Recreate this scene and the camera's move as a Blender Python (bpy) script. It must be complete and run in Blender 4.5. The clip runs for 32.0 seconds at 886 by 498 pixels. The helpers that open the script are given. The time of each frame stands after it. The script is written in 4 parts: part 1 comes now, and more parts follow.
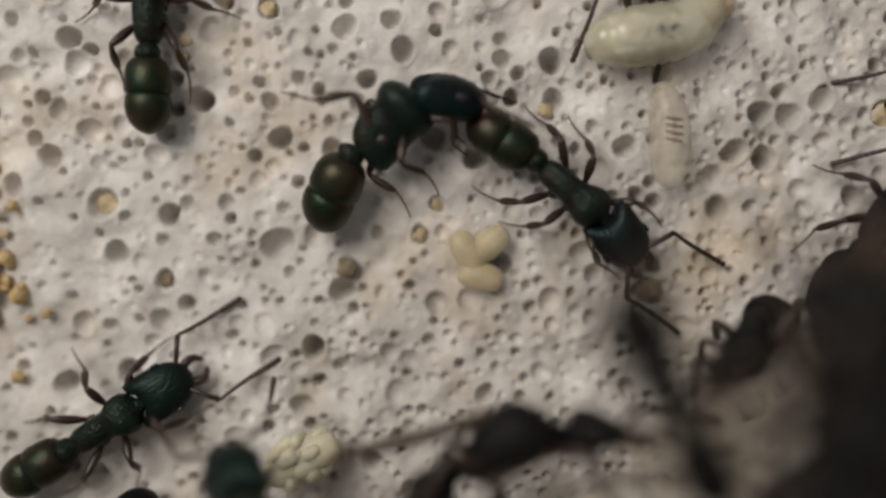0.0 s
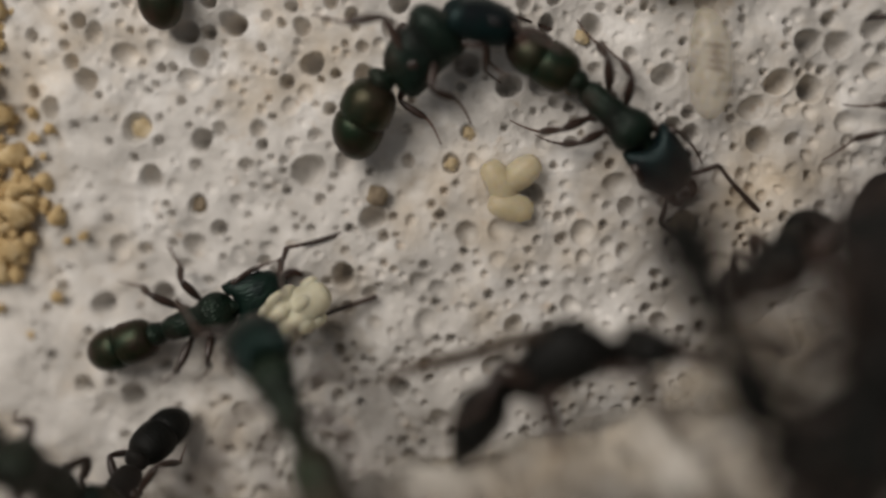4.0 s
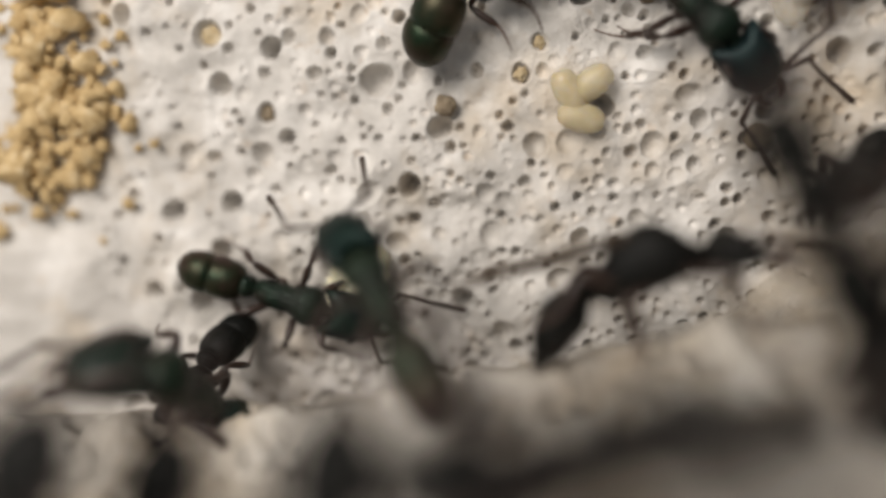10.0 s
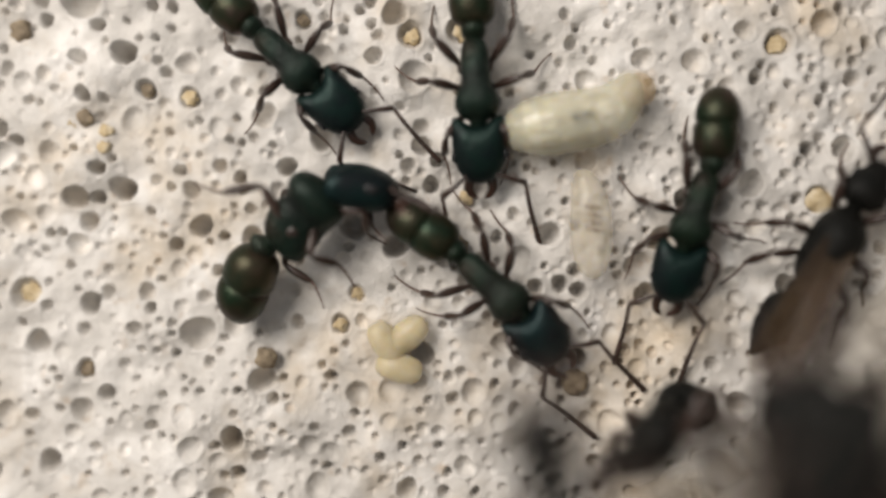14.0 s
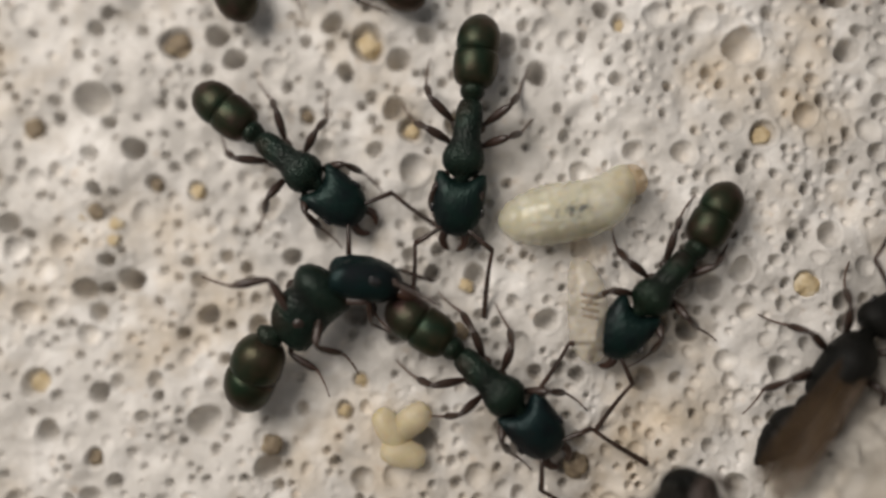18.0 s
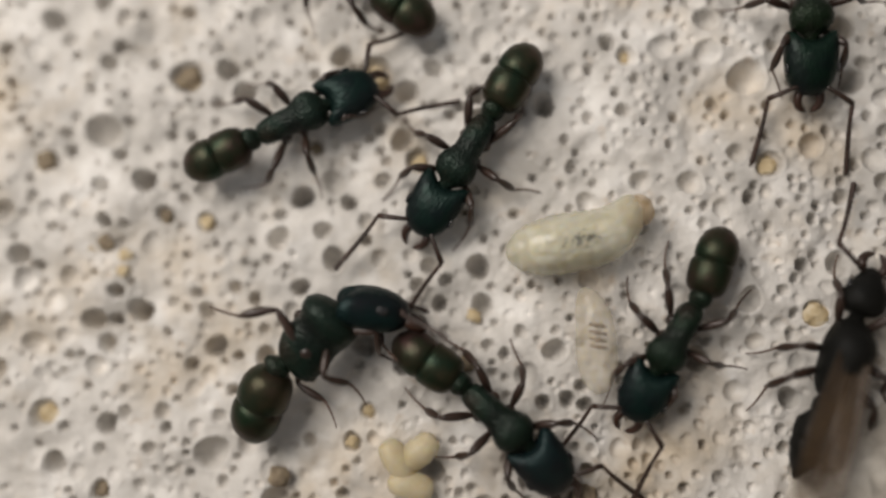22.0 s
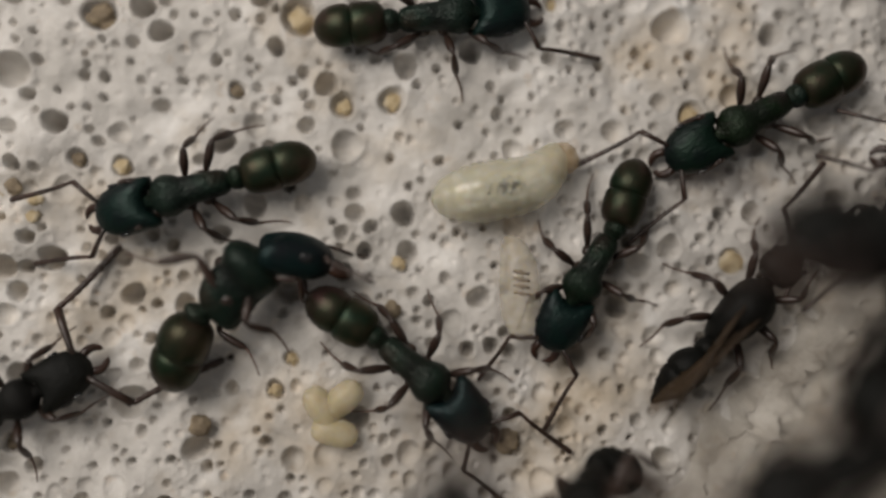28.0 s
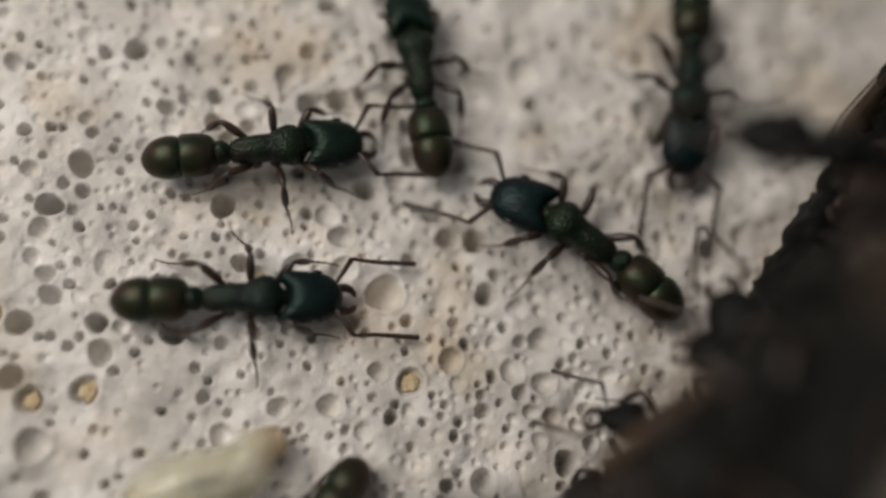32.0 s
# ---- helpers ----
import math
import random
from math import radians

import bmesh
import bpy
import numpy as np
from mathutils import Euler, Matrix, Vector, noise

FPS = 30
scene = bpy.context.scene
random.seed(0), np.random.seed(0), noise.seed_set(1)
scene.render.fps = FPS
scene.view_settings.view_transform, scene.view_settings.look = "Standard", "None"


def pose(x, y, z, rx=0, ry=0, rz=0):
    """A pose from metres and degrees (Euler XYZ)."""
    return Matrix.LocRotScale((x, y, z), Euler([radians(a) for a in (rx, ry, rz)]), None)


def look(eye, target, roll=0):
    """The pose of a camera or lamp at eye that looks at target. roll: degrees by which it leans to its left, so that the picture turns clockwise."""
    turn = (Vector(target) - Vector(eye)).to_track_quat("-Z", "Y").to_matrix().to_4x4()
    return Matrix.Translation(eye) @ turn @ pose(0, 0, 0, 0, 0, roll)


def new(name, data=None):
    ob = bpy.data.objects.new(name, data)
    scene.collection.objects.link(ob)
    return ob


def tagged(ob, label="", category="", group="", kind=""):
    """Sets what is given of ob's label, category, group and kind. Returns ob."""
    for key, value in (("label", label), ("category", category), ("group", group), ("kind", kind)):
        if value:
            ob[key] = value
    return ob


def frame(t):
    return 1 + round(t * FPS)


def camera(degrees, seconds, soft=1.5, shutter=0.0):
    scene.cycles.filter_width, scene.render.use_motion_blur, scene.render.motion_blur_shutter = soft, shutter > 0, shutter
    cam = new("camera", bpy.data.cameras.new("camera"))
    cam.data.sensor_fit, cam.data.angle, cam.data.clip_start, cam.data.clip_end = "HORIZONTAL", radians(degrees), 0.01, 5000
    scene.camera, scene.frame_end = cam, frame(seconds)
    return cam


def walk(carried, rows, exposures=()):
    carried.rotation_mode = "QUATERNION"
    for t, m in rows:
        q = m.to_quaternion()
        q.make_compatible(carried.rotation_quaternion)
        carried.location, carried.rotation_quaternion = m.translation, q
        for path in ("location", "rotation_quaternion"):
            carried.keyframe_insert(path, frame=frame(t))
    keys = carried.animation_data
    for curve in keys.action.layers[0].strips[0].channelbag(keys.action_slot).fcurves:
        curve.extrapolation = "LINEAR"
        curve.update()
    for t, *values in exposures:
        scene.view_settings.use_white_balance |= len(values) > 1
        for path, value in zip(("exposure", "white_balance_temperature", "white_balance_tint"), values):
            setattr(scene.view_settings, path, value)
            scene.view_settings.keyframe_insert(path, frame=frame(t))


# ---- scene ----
# ---- the camera and its path ----
MM = 0.001
cam = camera(54.0, 32.0, soft=2.9)
cam.data.dof.use_dof = True
cam.data.dof.focus_distance = 0.0273
cam.data.dof.aperture_fstop = 10.5


def eye(x, y, z, tilt, lean, turn):
    """A camera pose from millimetres and degrees: looking down, tilted about x, leaned about y, turned about z."""
    return pose(x * MM, y * MM, z * MM, tilt, lean, turn)


walk(cam, [
    (0.0, eye(0.64, 0.13, 28.18, -3.14, 0.95, 1.23)),
    (0.5, eye(0.62, 0.07, 28.17, -3.17, 0.67, 1.25)),
    (1.0, eye(0.55, 0.06, 28.17, -2.84, 0.31, 1.17)),
    (1.5, eye(0.47, 0.02, 28.19, -1.46, 0.11, 0.99)),
    (2.0, eye(0.47, -0.01, 28.21, -1.08, 0.28, 0.87)),
    (2.5, eye(0.54, -0.13, 28.19, -0.90, 0.62, 0.98)),
    (3.0, eye(0.83, -0.24, 28.14, -3.53, 2.07, 1.42)),
    (3.5, eye(1.12, -0.38, 28.03, -4.47, 3.17, 1.74)),
    (4.0, eye(1.31, -0.50, 27.95, -6.45, 4.37, 2.05)),
    (4.5, eye(1.43, -0.56, 27.88, -8.67, 5.13, 2.49)),
    (6.5, eye(1.92, -0.94, 27.90, -7.29, 4.27, 2.44)),
    (7.0, eye(1.76, -0.84, 28.06, -5.78, 4.23, 2.54)),
    (7.5, eye(1.29, -1.16, 28.24, -6.81, 3.83, 2.70)),
    (8.0, eye(0.52, -1.77, 28.09, -9.39, 5.01, 2.70)),
    (8.5, eye(-0.10, -2.13, 28.00, -9.82, 5.09, 2.47)),
    (9.0, eye(-0.33, -2.09, 27.97, -9.53, 5.94, 2.32)),
    (9.5, eye(-0.03, -2.02, 28.08, -9.11, 6.56, 2.33)),
    (10.0, eye(0.61, -1.82, 28.16, -9.61, 7.28, 2.66)),
    (10.5, eye(1.28, -1.47, 27.93, -8.58, 5.57, 2.68)),
    (11.0, eye(2.27, -0.42, 27.69, -4.71, 5.21, 2.28)),
    (11.5, eye(3.26, 0.57, 27.44, -1.38, 5.79, 1.71)),
    (12.0, eye(3.94, 1.01, 27.27, -0.01, 6.22, 1.21)),
    (12.5, eye(4.15, 1.00, 27.30, -0.91, 5.61, 1.15)),
    (13.0, eye(4.43, 1.14, 27.27, -1.17, 3.44, 1.08)),
    (13.5, eye(4.54, 1.26, 27.25, -1.24, 3.37, 1.19)),
    (14.0, eye(4.57, 1.70, 27.34, -0.39, 3.92, 1.03)),
    (14.5, eye(4.57, 2.10, 27.85, -0.07, 3.98, 0.76)),
    (15.0, eye(4.48, 2.41, 28.04, 0.13, 3.97, 0.63)),
    (15.5, eye(4.39, 2.65, 28.16, 1.64, 4.10, 0.48)),
    (17.5, eye(4.29, 2.84, 28.24, 2.07, 3.28, 0.29)),
    (18.0, eye(4.36, 2.88, 28.22, 2.87, 3.48, 0.26)),
    (18.5, eye(4.34, 2.80, 28.26, 3.80, 3.38, 0.17)),
    (19.0, eye(4.26, 2.76, 28.23, 3.93, 3.19, 0.12)),
    (19.5, eye(4.23, 2.73, 28.25, 3.98, 3.13, 0.14)),
    (20.0, eye(4.19, 2.71, 28.23, 3.99, 3.08, 0.22)),
    (20.5, eye(4.25, 2.75, 28.26, 3.97, 3.39, 0.21)),
    (21.0, eye(4.39, 2.78, 28.29, 4.51, 3.98, 0.24)),
    (21.5, eye(4.34, 2.70, 28.25, 5.32, 4.01, 0.20)),
    (22.0, eye(4.37, 2.69, 28.27, 5.24, 3.99, 0.25)),
    (22.5, eye(4.34, 2.68, 28.29, 5.23, 3.80, 0.14)),
    (23.0, eye(4.41, 2.68, 28.31, 5.23, 3.96, 0.14)),
    (23.5, eye(4.35, 2.60, 28.24, 4.74, 3.43, 0.20)),
    (24.0, eye(4.30, 2.64, 28.26, 4.09, 2.73, 0.15)),
    (24.5, eye(4.20, 2.64, 28.24, 3.59, 2.13, 0.24)),
    (26.5, eye(4.38, 2.73, 28.15, 2.70, 2.13, 0.39)),
    (27.0, eye(4.31, 2.78, 28.16, 1.57, 0.56, 0.35)),
    (27.5, eye(4.17, 2.69, 28.12, 1.77, -1.01, 0.27)),
    (28.0, eye(4.40, 2.44, 28.08, 2.30, -0.88, 0.22)),
    (28.5, eye(5.05, 2.19, 28.18, 2.87, 0.05, 0.18)),
    (29.0, eye(5.70, 2.40, 28.11, 4.62, 0.86, -0.18)),
    (29.5, eye(6.79, 3.16, 28.41, 9.49, -0.58, -0.98)),
    (30.0, eye(8.40, 4.10, 28.14, 11.84, -0.85, -1.49)),
    (30.5, eye(9.66, 4.89, 27.71, 10.33, -0.47, -1.93)),
    (31.0, eye(10.10, 5.29, 27.59, 10.03, -1.41, -2.36)),
    (31.5, eye(10.07, 5.33, 27.53, 12.11, -4.30, -3.28)),
    (32.0, eye(10.02, 5.14, 27.40, 15.09, -7.64, -4.65)),
], exposures=[(0, 0.05), (2, 0.0), (4, -0.05), (7, 0.26), (8, 0.25), (9, 0.68), (10, 0.6), (10.5, 0.3), (12, -0.38), (13, -0.3), (14, 0.68), (15, 0.45), (18, 0.36), (23, 0.32), (25, 0.28), (27, -0.08), (29, 0.05), (30, 0.1), (32, 0.15)])

# ---- light ----
world = bpy.data.worlds.new("room_light")
scene.world = world
world.use_nodes = True
wn = world.node_tree.nodes
wn["Background"].inputs["Color"].default_value = (0.96, 0.95, 0.95, 1)
wn["Background"].inputs["Strength"].default_value = 0.20

lamp_data = bpy.data.lights.new("desk_lamp", "AREA")
lamp_data.shape, lamp_data.size = "DISK", 56 * MM
lamp_data.energy, lamp_data.color = 0.0635, (1.0, 0.922, 0.845)
lamp = new("desk_lamp", lamp_data)
lamp.matrix_world = look((-38 * MM, 38 * MM, 74 * MM), (0, 0, 0))


# ---- materials ----
def shader(name, rough=0.5, metal=0.0, spec=0.5, coat=0.0, sss=0.0, radius=(1, 1, 1), alpha=1.0):
    m = bpy.data.materials.new(name)
    m.use_nodes = True
    n, l = m.node_tree.nodes, m.node_tree.links
    p = n["Principled BSDF"]
    p.inputs["Roughness"].default_value = rough
    p.inputs["Metallic"].default_value = metal
    p.inputs["Specular IOR Level"].default_value = spec
    p.inputs["Coat Weight"].default_value = coat
    p.inputs["Alpha"].default_value = alpha
    p.inputs["Subsurface Weight"].default_value = sss
    p.inputs["Subsurface Radius"].default_value = radius
    p.inputs["Subsurface Scale"].default_value = 0.4 * MM
    tc = n.new("ShaderNodeTexCoord")
    mp = n.new("ShaderNodeMapping")
    mp.inputs["Scale"].default_value = (1000, 1000, 1000)
    l.new(tc.outputs["Object"], mp.inputs["Vector"])
    return m, n, l, p, mp.outputs["Vector"]


def noise_tex(n, l, vec, scale, detail=4, rough=0.6):
    t = n.new("ShaderNodeTexNoise")
    t.inputs["Scale"].default_value, t.inputs["Detail"].default_value, t.inputs["Roughness"].default_value = scale, detail, rough
    l.new(vec, t.inputs["Vector"])
    return t.outputs["Fac"]


def ramp(n, l, fac, stops):
    r = n.new("ShaderNodeValToRGB")
    e = r.color_ramp.elements
    while len(e) < len(stops):
        e.new(0.5)
    for k, (at, col) in enumerate(stops):
        e[k].position, e[k].color = at, (*col, 1)
    l.new(fac, r.inputs["Fac"])
    return r.outputs["Color"]


def mixed(n, l, a, b, fac, kind="MIX"):
    m = n.new("ShaderNodeMix")
    m.data_type, m.blend_type = "RGBA", kind
    for sock, v in ((m.inputs[0], fac), (m.inputs[6], a), (m.inputs[7], b)):
        if isinstance(v, (int, float)):
            sock.default_value = v
        elif isinstance(v, tuple):
            sock.default_value = (*v, 1)
        else:
            l.new(v, sock)
    return m.outputs[2]


def bump(n, l, p, height, dist, strength=1.0, after=None):
    b = n.new("ShaderNodeBump")
    b.inputs["Distance"].default_value, b.inputs["Strength"].default_value = dist * MM, strength
    l.new(height, b.inputs["Height"])
    if after:
        l.new(after, b.inputs["Normal"])
    l.new(b.outputs["Normal"], p.inputs["Normal"])
    return b.outputs["Normal"]


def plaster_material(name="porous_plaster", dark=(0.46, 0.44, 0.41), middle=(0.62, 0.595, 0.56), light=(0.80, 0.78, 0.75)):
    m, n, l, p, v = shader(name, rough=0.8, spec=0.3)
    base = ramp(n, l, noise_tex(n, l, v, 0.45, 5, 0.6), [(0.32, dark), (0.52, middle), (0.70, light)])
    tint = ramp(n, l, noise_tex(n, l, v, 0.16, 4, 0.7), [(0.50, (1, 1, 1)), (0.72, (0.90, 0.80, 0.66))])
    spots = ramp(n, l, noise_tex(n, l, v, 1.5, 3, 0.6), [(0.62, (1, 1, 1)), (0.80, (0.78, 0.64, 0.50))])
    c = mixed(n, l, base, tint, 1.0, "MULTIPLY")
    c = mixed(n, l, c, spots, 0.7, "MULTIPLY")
    l.new(c, p.inputs["Base Color"])
    a = bump(n, l, p, noise_tex(n, l, v, 2.2, 5, 0.6), 0.16, 0.8)
    bump(n, l, p, noise_tex(n, l, v, 9.0, 3, 0.7), 0.03, 0.7, a)
    return m


def cuticle(name, stops, grain, depth, rough, metal, spec=0.5, stretch=0.8):
    """Ant cuticle: dark metallic sheen with a pitted and wrinkled surface."""
    m, n, l, p, v = shader(name, rough=rough, metal=metal, spec=spec)
    hue = ramp(n, l, noise_tex(n, l, v, 0.9, 3, 0.5), stops)
    info = n.new("ShaderNodeObjectInfo")
    hs = n.new("ShaderNodeHueSaturation")
    mr = n.new("ShaderNodeMapRange")
    mr.inputs["To Min"].default_value, mr.inputs["To Max"].default_value = 0.43, 0.54
    l.new(info.outputs["Random"], mr.inputs["Value"])
    l.new(mr.outputs[0], hs.inputs["Hue"])
    l.new(hue, hs.inputs["Color"])
    l.new(hs.outputs["Color"], p.inputs["Base Color"])
    t = n.new("ShaderNodeTexVoronoi")
    t.inputs["Scale"].default_value = grain
    warp = n.new("ShaderNodeVectorMath")
    warp.operation = "MULTIPLY"
    warp.inputs[1].default_value = (stretch, 1.0, 1.0)
    l.new(v, warp.inputs[0])
    l.new(warp.outputs[0], t.inputs["Vector"])
    a = bump(n, l, p, t.outputs["Distance"], depth, 1.0)
    bump(n, l, p, noise_tex(n, l, v, grain * 0.6, 3), depth * 0.7, 0.6, a)
    return m


def plain(name, stops, rough=0.5, scale=2.0, bump_mm=0.02, spec=0.5, sss=0.0, radius=(1, 0.8, 0.6), alpha=1.0, coat=0.0):
    m, n, l, p, v = shader(name, rough=rough, spec=spec, sss=sss, radius=radius, alpha=alpha, coat=coat)
    l.new(ramp(n, l, noise_tex(n, l, v, scale, 4), stops), p.inputs["Base Color"])
    bump(n, l, p, noise_tex(n, l, v, scale * 3, 3), bump_mm, 0.7)
    return m


PLASTER = plaster_material()
# Darker, browner plaster copy: the wall's shade is put into its colour.
SHADED_PLASTER = plaster_material("shaded_plaster", (0.32, 0.29, 0.25), (0.46, 0.43, 0.385), (0.62, 0.59, 0.54))
HEAD = cuticle("head_cuticle", [(0.3, (0.005, 0.009, 0.011)), (0.5, (0.005, 0.017, 0.015)), (0.75, (0.010, 0.010, 0.013))], 13.0, 0.018, 0.40, 0.45, 0.22, 0.28)
TRUNK = cuticle("mesosoma_cuticle", [(0.3, (0.007, 0.010, 0.008)), (0.5, (0.008, 0.019, 0.012)), (0.72, (0.022, 0.015, 0.011))], 11.0, 0.032, 0.42, 0.4, 0.25)
GASTER = cuticle("gaster_cuticle", [(0.32, (0.012, 0.027, 0.014)), (0.47, (0.028, 0.028, 0.015)), (0.64, (0.055, 0.034, 0.026))], 20.0, 0.007, 0.37, 0.65, 0.35)
LEG = plain("leg_cuticle", [(0.35, (0.014, 0.010, 0.008)), (0.7, (0.050, 0.025, 0.017))], 0.38, 1.2, 0.015, 0.5)
JAW = plain("jaw_cuticle", [(0.35, (0.022, 0.011, 0.008)), (0.7, (0.05, 0.022, 0.013))], 0.32, 1.5, 0.01, 0.5)
EYE = plain("eye_facets", [(0.3, (0.008, 0.008, 0.009)), (0.7, (0.02, 0.02, 0.022))], 0.25, 9.0, 0.01, 0.6)
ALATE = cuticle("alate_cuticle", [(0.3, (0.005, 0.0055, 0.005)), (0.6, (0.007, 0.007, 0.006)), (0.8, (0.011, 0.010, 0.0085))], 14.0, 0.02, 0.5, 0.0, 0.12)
WING = plain("wing_membrane", [(0.3, (0.065, 0.04, 0.02)), (0.7, (0.13, 0.082, 0.043))], 0.3, 1.4, 0.012, 0.4, alpha=0.30)
VEIN = plain("wing_vein", [(0.3, (0.03, 0.018, 0.009)), (0.7, (0.05, 0.03, 0.016))], 0.5, 1.0, 0.01)
LARVA = plain("larva_skin", [(0.3, (0.62, 0.59, 0.44)), (0.7, (0.72, 0.69, 0.55))], 0.22, 1.4, 0.015, 0.5, sss=0.6, radius=(1.0, 0.8, 0.5), coat=0.5, alpha=0.5)
CLEAR = plain("thin_larva_skin", [(0.3, (0.62, 0.55, 0.43)), (0.7, (0.72, 0.67, 0.56))], 0.3, 1.0, 0.02, 0.5, sss=0.4, radius=(1.0, 0.8, 0.45), alpha=0.34, coat=0.3)
FAT = plain("fat_body", [(0.3, (0.56, 0.54, 0.44)), (0.7, (0.72, 0.70, 0.62))], 0.5, 3.0, 0.05, 0.4, sss=0.3)
EGG = plain("egg_shell", [(0.3, (0.58, 0.49, 0.31)), (0.7, (0.70, 0.63, 0.45))], 0.38, 1.3, 0.02, 0.4, sss=0.6, radius=(1.0, 0.8, 0.4), coat=0.1, alpha=0.6)
LARVA_CORE = plain("larva_core", [(0.3, (0.55, 0.52, 0.38)), (0.7, (0.67, 0.63, 0.48))], 0.5, 1.6, 0.03, 0.4, sss=0.4)
AMBER = plain("amber_skin", [(0.3, (0.42, 0.28, 0.13)), (0.7, (0.56, 0.42, 0.24))], 0.35, 2.0, 0.02, 0.5, alpha=0.45, coat=0.3)
GUT_BAR = plain("gut_bar", [(0.3, (0.22, 0.17, 0.12)), (0.7, (0.36, 0.29, 0.22))], 0.6, 4.0, 0.01, alpha=0.7)
GUT = plain("gut_speck", [(0.3, (0.05, 0.06, 0.06)), (0.7, (0.14, 0.14, 0.13))], 0.6, 4.0, 0.01)
TARSUS = plain("tarsus_cuticle", [(0.35, (0.06, 0.035, 0.025)), (0.7, (0.13, 0.08, 0.06))], 0.5, 1.2, 0.01)
OCHRE = plain("ochre_crumb", [(0.3, (0.36, 0.24, 0.10)), (0.5, (0.52, 0.38, 0.19)), (0.72, (0.64, 0.52, 0.33))], 0.75, 2.0, 0.08)
SAND = plain("yellow_crumb", [(0.3, (0.38, 0.28, 0.15)), (0.5, (0.52, 0.42, 0.26)), (0.72, (0.66, 0.59, 0.46))], 0.75, 2.0, 0.08)
BROWN = plain("brown_crumb", [(0.3, (0.12, 0.09, 0.06)), (0.7, (0.30, 0.24, 0.16))], 0.8, 2.5, 0.08)


# ---- mesh helpers (millimetres in, metres out) ----
def mesh_of(name, verts, faces, mat, smooth=True):
    me = bpy.data.meshes.new(name)
    me.from_pydata([(x * MM, y * MM, z * MM) for x, y, z in verts], [], faces)
    me.materials.append(mat)
    if smooth:
        me.polygons.foreach_set("use_smooth", [True] * len(me.polygons))
    me.update()
    return me


def part(name, me, parent, m=None, label=""):
    ob = new(name, me)
    ob.parent = parent
    if m is not None:
        ob.matrix_basis = m
    return tagged(ob, label)


def loft(rings, n=18):
    """A closed skin over rings (x, y, z, half width, half height[, squareness]), which stand across the x axis."""
    verts, faces = [], []
    for x, y, z, w, h, *rest in rings:
        e = rest[0] if rest else 1.0
        for k in range(n):
            a = 2 * math.pi * k / n
            c, s = math.cos(a), math.sin(a)
            verts.append((x, y + w * math.copysign(abs(c) ** e, c), z + h * math.copysign(abs(s) ** e, s)))
    for i in range(len(rings) - 1):
        for k in range(n):
            a, b = i * n + k, i * n + (k + 1) % n
            faces.append((a, b, b + n, a + n))
    faces.append(tuple(reversed(range(n))))
    faces.append(tuple(range((len(rings) - 1) * n, len(rings) * n)))
    return verts, faces


def tube(points, radii, n=8):
    """A tapered tube along points."""
    verts, faces = [], []
    pts = [Vector(p) for p in points]
    for i, p in enumerate(pts):
        d = (pts[min(i + 1, len(pts) - 1)] - pts[max(i - 1, 0)]).normalized()
        u = d.cross(Vector((0, 0, 1)))
        u = Vector((0, 1, 0)) if u.length < 0.05 else u.normalized()
        v = u.cross(d).normalized()
        for k in range(n):
            a = 2 * math.pi * k / n
            verts.append(tuple(p + radii[i] * (math.cos(a) * u + math.sin(a) * v)))
    for i in range(len(pts) - 1):
        for k in range(n):
            a, b = i * n + k, i * n + (k + 1) % n
            faces.append((a, a + n, b + n, b))
    faces.append(tuple(range(n)))
    faces.append(tuple(reversed(range((len(pts) - 1) * n, len(pts) * n))))
    return verts, faces


def join(*shapes):
    verts, faces = [], []
    for v, f in shapes:
        k = len(verts)
        verts += v
        faces += [tuple(i + k for i in q) for q in f]
    return verts, faces


def egg_rings(x0, x1, w, h, z=0.0, blunt=0.8, steps=12, back=1.0):
    """Rings of an ovoid from x0 to x1."""
    rings = []
    for i in range(steps + 1):
        u = i / steps
        s = max(0.02, math.sin(math.pi * u)) ** blunt
        w_here = s * (1 + (back - 1) * (1 - u))
        rings.append((x0 + (x1 - x0) * (0.5 - 0.5 * math.cos(math.pi * u)), 0, z, w * w_here, h * w_here))
    return rings


# ---- plaster floor and wall ----
rng = np.random.default_rng(7)


def smooth_noise(x, y, cell, seed):
    """Value noise at the points, of the given cell size in mm."""
    g = np.random.default_rng(seed).random((257, 257))
    u, v = ((x + 100) / cell) % 256, ((y + 100) / cell) % 256
    i, j = np.floor(u).astype(int), np.floor(v).astype(int)
    a, b = u - i, v - j
    a, b = a * a * (3 - 2 * a), b * b * (3 - 2 * b)
    return (g[i, j] * (1 - a) + g[i + 1, j] * a) * (1 - b) + (g[i, j + 1] * (1 - a) + g[i + 1, j + 1] * a) * b - 0.5


def relief(x, y, seed):
    return (0.45 * smooth_noise(x, y, 5.0, seed) + 0.46 * smooth_noise(x, y, 1.6, seed + 1)
            + 0.27 * smooth_noise(x, y, 0.7, seed + 2) + 0.07 * smooth_noise(x, y, 0.3, seed + 3))


